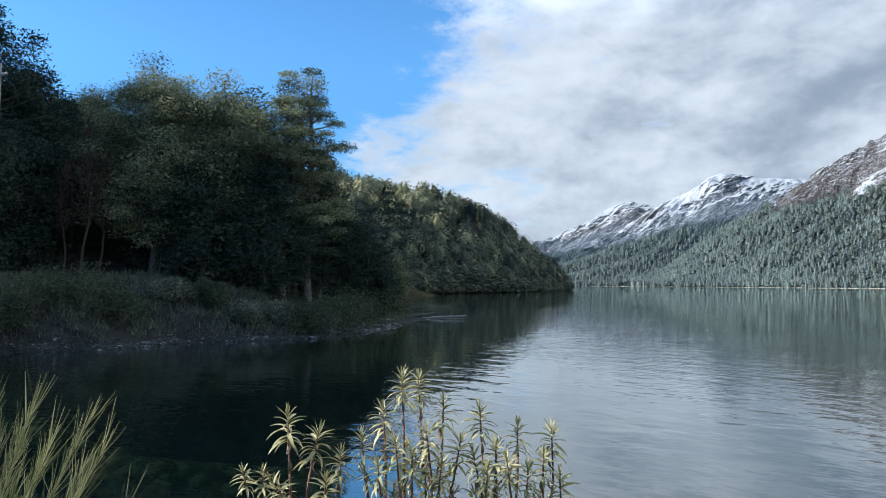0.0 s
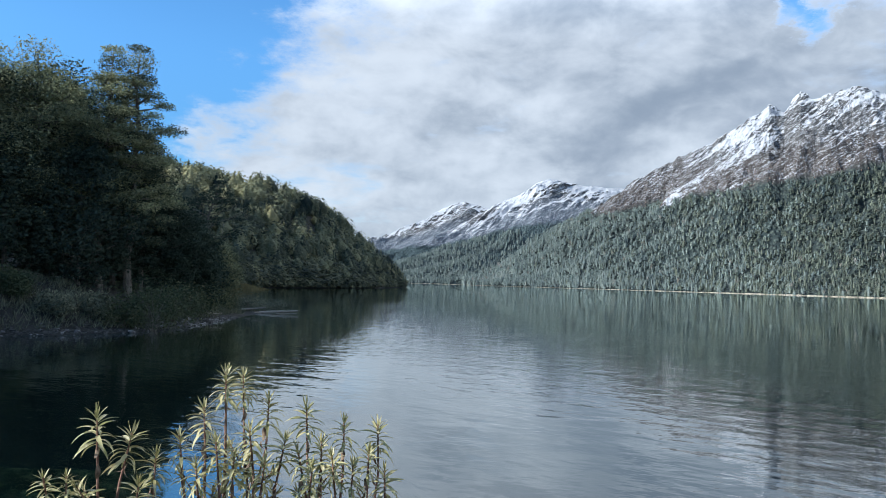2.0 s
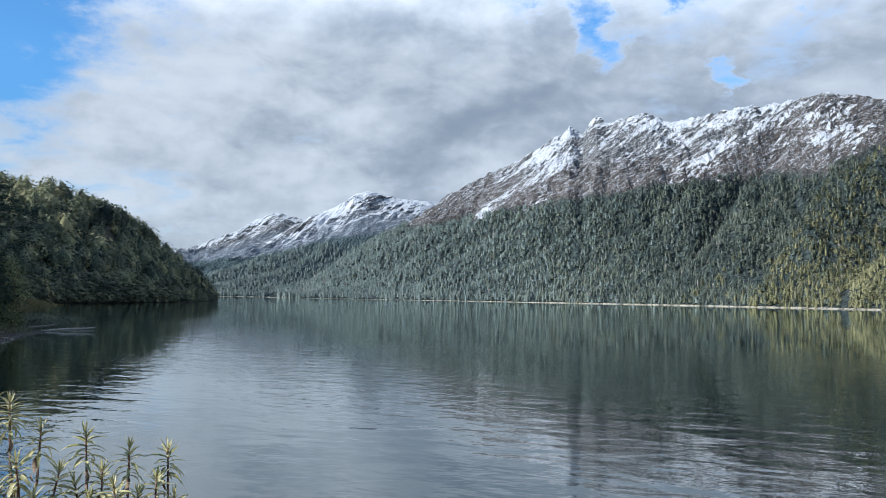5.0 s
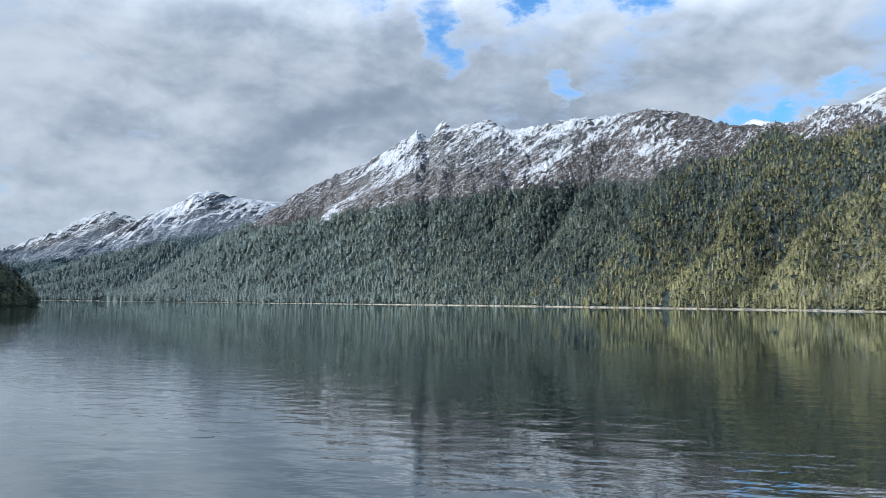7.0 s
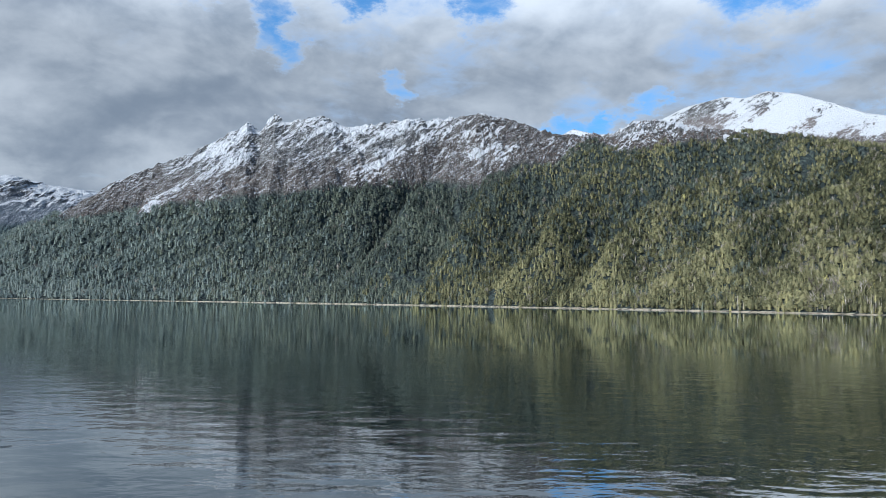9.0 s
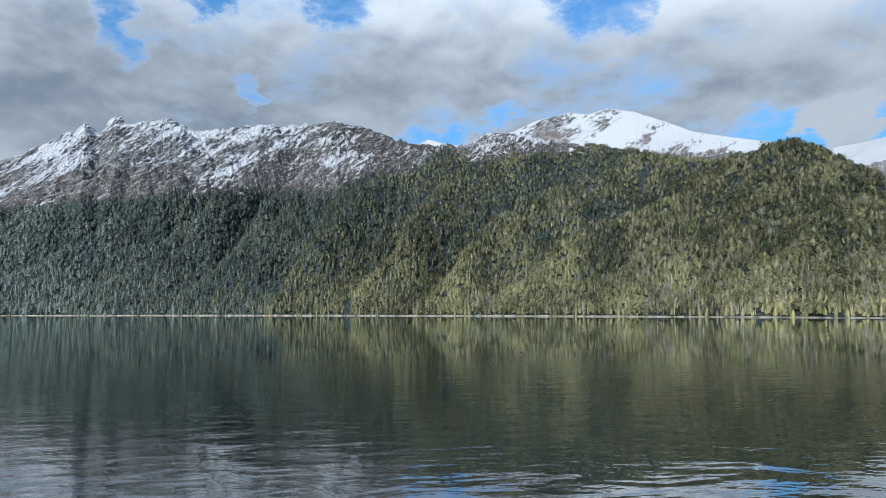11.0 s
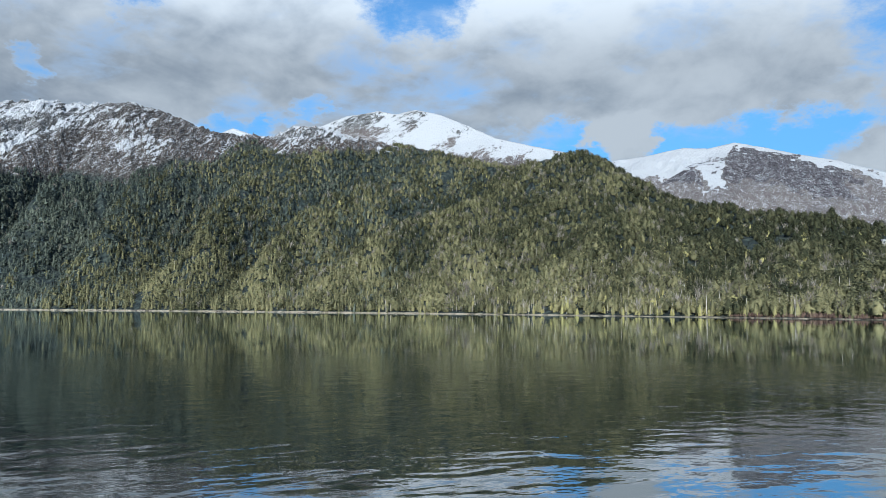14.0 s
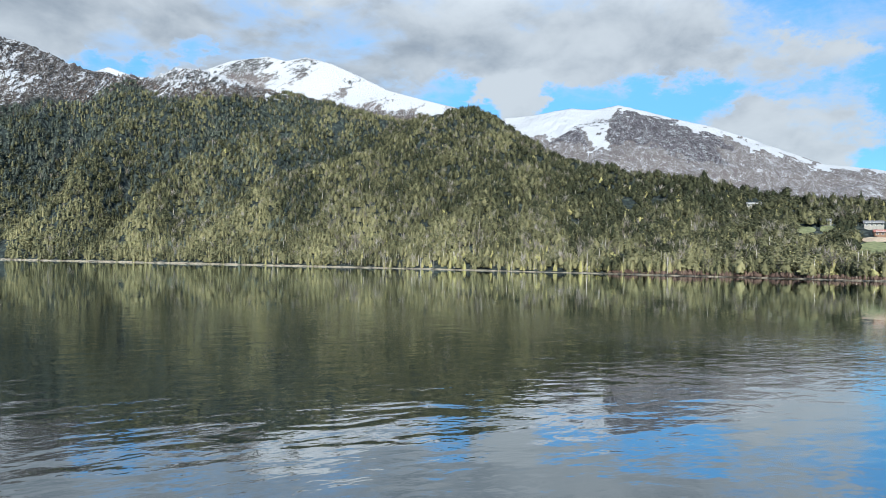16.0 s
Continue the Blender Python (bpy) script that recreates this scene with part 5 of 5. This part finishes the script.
# ---- plants in front of the camera ----
def leaf_material():
    m, n = material("pale lance leaves")
    g = n.add("ShaderNodeNewGeometry").outputs["Position"]
    rnd = n.add("ShaderNodeObjectInfo").outputs["Random"]
    c = n.mix(rnd, (0.20, 0.20, 0.075), (0.43, 0.385, 0.195))
    # Pale mottling puts highlights into the leaf colour.
    c = n.mix(n.remap(n.noise(g, 60.0, 4.0), 0.45, 0.75), c, (0.56, 0.51, 0.33))
    finish(n, c, 0.5, n.noise(g, 220.0, 3.0), 0.001, 0.35, trans=0.22)
    return m


M_LEAF = leaf_material()
M_STEM = bark("reddish stem", (0.16, 0.075, 0.055), (0.36, 0.22, 0.16), 40.0)
M_WITHER = plain("withered leaf", (0.05, 0.028, 0.022), (0.30, 0.22, 0.15), 30.0, 0.8, 0.002)
M_BROOM = foliage("broom twigs", (0.09, 0.11, 0.045), (0.29, 0.295, 0.14), (0.42, 0.39, 0.22), 8.0, 0.1)


def lance(bend, width, material_):
    """A lance-shaped leaf along x, folded at its midrib and bent down."""
    k = 7
    v = []
    for j in range(k):
        u = j / (k - 1)
        a = bend * u
        x, z = (sin(a) / bend, -(1 - cos(a)) / bend) if abs(bend) > 1e-3 else (u, 0.0)
        w = width * (sin(pi * min(1, u * 0.94 + 0.06)) ** 0.85) * (1 - 0.35 * u)
        v += [(x, -w, z + w * 0.45), (x, 0, z), (x, w, z + w * 0.45)]
    f = []
    for j in range(k - 1):
        a = 3 * j
        f += [(a, a + 1, a + 4, a + 3), (a + 1, a + 2, a + 5, a + 4)]
    return mesh_of("leaf", v, f, material_, True)


LEAVES = [lance(b, w, M_LEAF) for b, w in ((0.4, 0.090), (0.9, 0.100), (1.5, 0.092), (-0.25, 0.085), (1.3, 0.085))]
WITHERED = [lance(b, w, M_WITHER) for b, w in ((1.6, 0.16), (2.2, 0.12))]


def whorl(stem, at, axis, rng, count, size):
    """A rosette of leaves round a stem's tip: upright within, spreading and drooping below."""
    axis = Vector(axis).normalized()
    basis = axis.to_track_quat("Z", "Y").to_matrix().to_4x4()
    for j in range(count):
        u = j / max(1, count - 1)
        rise = 80 - 88 * u ** 0.75 + rng.uniform(-10, 10)
        length = size * 0.95 * (0.50 + 0.58 * min(1, u * 2.4)) * rng.uniform(0.8, 1.15)
        which = 3 if u < 0.15 else (0 if u < 0.3 else (1 if u < 0.6 else int(rng.choice([1, 2, 4]))))
        ob = new("leaf", LEAVES[which])
        ob.parent = stem
        m = basis @ pose(0, 0, 0, 0, 0, 137.5 * j + rng.uniform(-14, 14)) @ pose(0, 0, 0, 0, -rise, 0)
        ob.matrix_basis = Matrix.Translation(Vector(at) - axis * (u ** 1.1 * size * 1.25)) @ m @ pose(0, 0, 0, rng.uniform(-24, 24), 0, 0) @ Matrix.Scale(length, 4)


def make_shrub(base_az, base_d, tips, seed, label):
    """Leafy stems from one root; tips: bearing, height angle, distance, leaf length."""
    rng = np.random.RandomState(seed)
    a = radians(base_az)
    x, y = base_d * sin(a), base_d * cos(a)
    root_at = Vector((x, y, float(near_z(x, y))))
    root = thing("leafy_shrub", root_at, label, "shrub", "shrubs before the camera")
    for az, el, d, size, side in tips:
        side += 1
        tip = Vector((0, 0, EYE_Z)) + way(az, el) * (d / cos(radians(el))) - root_at
        low = Vector((tip.x * 0.12 + rng.normal() * 0.015, tip.y * 0.12 + rng.normal() * 0.02, tip.z * 0.50))
        knee = low.lerp(tip, 0.60) + Vector((tip.x * 0.10 + rng.normal() * 0.015, rng.normal() * 0.02, -0.02))
        path = [Vector((low.x * 0.3, low.y * 0.3, -0.03)), low, low.lerp(knee, 0.5), knee, knee.lerp(tip, 0.6) + Vector((rng.normal() * 0.008, rng.normal() * 0.008, 0)), tip]
        v, f = tube(path, [0.0075, 0.0065, 0.0055, 0.0045, 0.0036, 0.0022], 7)
        stem = part("stem", mesh_of("stem", v, f, M_STEM, True), root)
        axis = tip - path[4]
        whorl(stem, tip, axis, rng, 30, size * 0.92)
        # a second tier and withered leaves under it
        side += 2
        for k in range(side):
            t = 0.85 * (k + 0.2) / side
            b = knee.lerp(tip, t * 0.9 - 0.35)
            w = rng.uniform(0, 6.28)
            e = b + Vector((cos(w) * 0.10 * rng.uniform(0.5, 1), sin(w) * 0.07, 0.05 + 0.06 * rng.uniform()))
            v, f = tube([b, (b + e) / 2 + Vector((0, 0, -0.006)), e], [0.003, 0.0026, 0.0016], 5)
            spur = part("twig", mesh_of("twig", v, f, M_STEM, True), root)
            whorl(spur, e, e - b + Vector((0, 0, 0.05)), rng, 20, size * 0.82)
        for k in range(2):
            b = knee.lerp(tip, rng.uniform(0.55, 0.8))
            ob = new("withered_leaf", WITHERED[k])
            ob.parent = stem
            ob["label"] = "dark withered hanging leaf"
            ob.matrix_basis = Matrix.Translation(b) @ pose(0, 0, 0, 0, rng.uniform(45, 80), rng.uniform(0, 360)) @ Matrix.Scale(size * 0.7, 4)
    return root


make_shrub(-14, 2.35, [(-15.4, -6.75, 2.35, 0.072, 2), (-14.2, -6.9, 2.40, 0.070, 2), (-16.8, -9.1, 2.30, 0.066, 2), (-12.3, -8.6, 2.42, 0.070, 2), (-13.6, -10.6, 2.28, 0.068, 1), (-15.9, -11.4, 2.2, 0.066, 1), (-18.4, -11.0, 2.38, 0.068, 1), (-11.0, -11.4, 2.3, 0.068, 1), (-14.6, -12.6, 2.2, 0.064, 2), (-12.4, -12.9, 2.22, 0.064, 2), (-17.2, -13.0, 2.2, 0.062, 2)], 901,
           "pale green leafy shrub with reddish stems")
make_shrub(-7, 2.4, [(-9.6, -9.1, 2.45, 0.075, 2), (-6.8, -10.2, 2.40, 0.072, 2), (-4.3, -10.4, 2.42, 0.072, 2), (-8.4, -11.6, 2.3, 0.068, 1), (-3.7, -13.6, 2.3, 0.070, 1), (-10.1, -12.2, 2.3, 0.07, 1), (-6.0, -13.2, 2.25, 0.066, 1), (-9.0, -13.4, 2.2, 0.064, 2), (-7.6, -12.6, 2.24, 0.064, 2), (-4.9, -12.2, 2.3, 0.064, 1)], 902,
           "sunlit leafy shrub with drooping narrow leaves")
make_shrub(-22, 2.3, [(-23.8, -9.4, 2.35, 0.076, 1), (-21.5, -10.7, 2.38, 0.074, 1), (-26.9, -13.2, 2.3, 0.050, 1), (-25.5, -13.3, 2.3, 0.05, 0), (-19.9, -12.2, 2.3, 0.066, 1), (-20.9, -14.0, 2.25, 0.066, 0)], 903,
           "leafy shrub shoots with whorls of lance leaves")


def make_broom():
    """A broom bush: sprays of thin green twigs."""
    rng = np.random.RandomState(61)
    a = radians(-47)
    x, y = 1.75 * sin(a), 1.75 * cos(a)
    at = Vector((x, y, float(near_z(x, y))))
    root = thing("broom_bush", at, "green broom bush with dense thin upright twigs", "shrub", "shrubs before the camera")
    for k in range(30):
        az, el = -48 + 12.5 * (k % 12) / 11 + rng.uniform(-0.8, 0.8), -6.4 - 8.5 * ((k * 7) % 24) / 24 - 0.30 * max(0, (k % 12) - 5) * 1.6
        tip = Vector((0, 0, EYE_Z)) + way(az, el) * rng.uniform(1.75, 2.1) - at
        soup = Soup()
        mid = Vector((tip.x * 0.26 - 0.03, tip.y * 0.26, tip.z * 0.62))
        v, f = tube([(0, 0, 0), mid, mid.lerp(tip, 0.6) + Vector((0, 0, 0.01)), tip], [0.0026, 0.0013, 0.0009, 0.0005], 5)
        soup.add(v, f, np.full(len(v), rng.uniform(0, 0.8)))
        way_up = (tip - mid).normalized()
        for j in range(170):
            b = mid.lerp(tip, rng.uniform(-0.15, 1.0))
            e = b + (way_up + Vector((rng.normal() * 0.22, rng.normal() * 0.22, rng.normal() * 0.18 + 0.05))).normalized() * rng.uniform(0.03, 0.11)
            v, f = tube([b, (b + e) / 2 + Vector((0, 0, -0.003)), e], [0.0009, 0.0007, 0.0004], 3)
            soup.add(v, f, np.full(len(v), rng.uniform(0, 1.0)))
        tagged(part("branch", soup.mesh("branch", M_BROOM), root), "spray of thin green twigs")


make_broom()
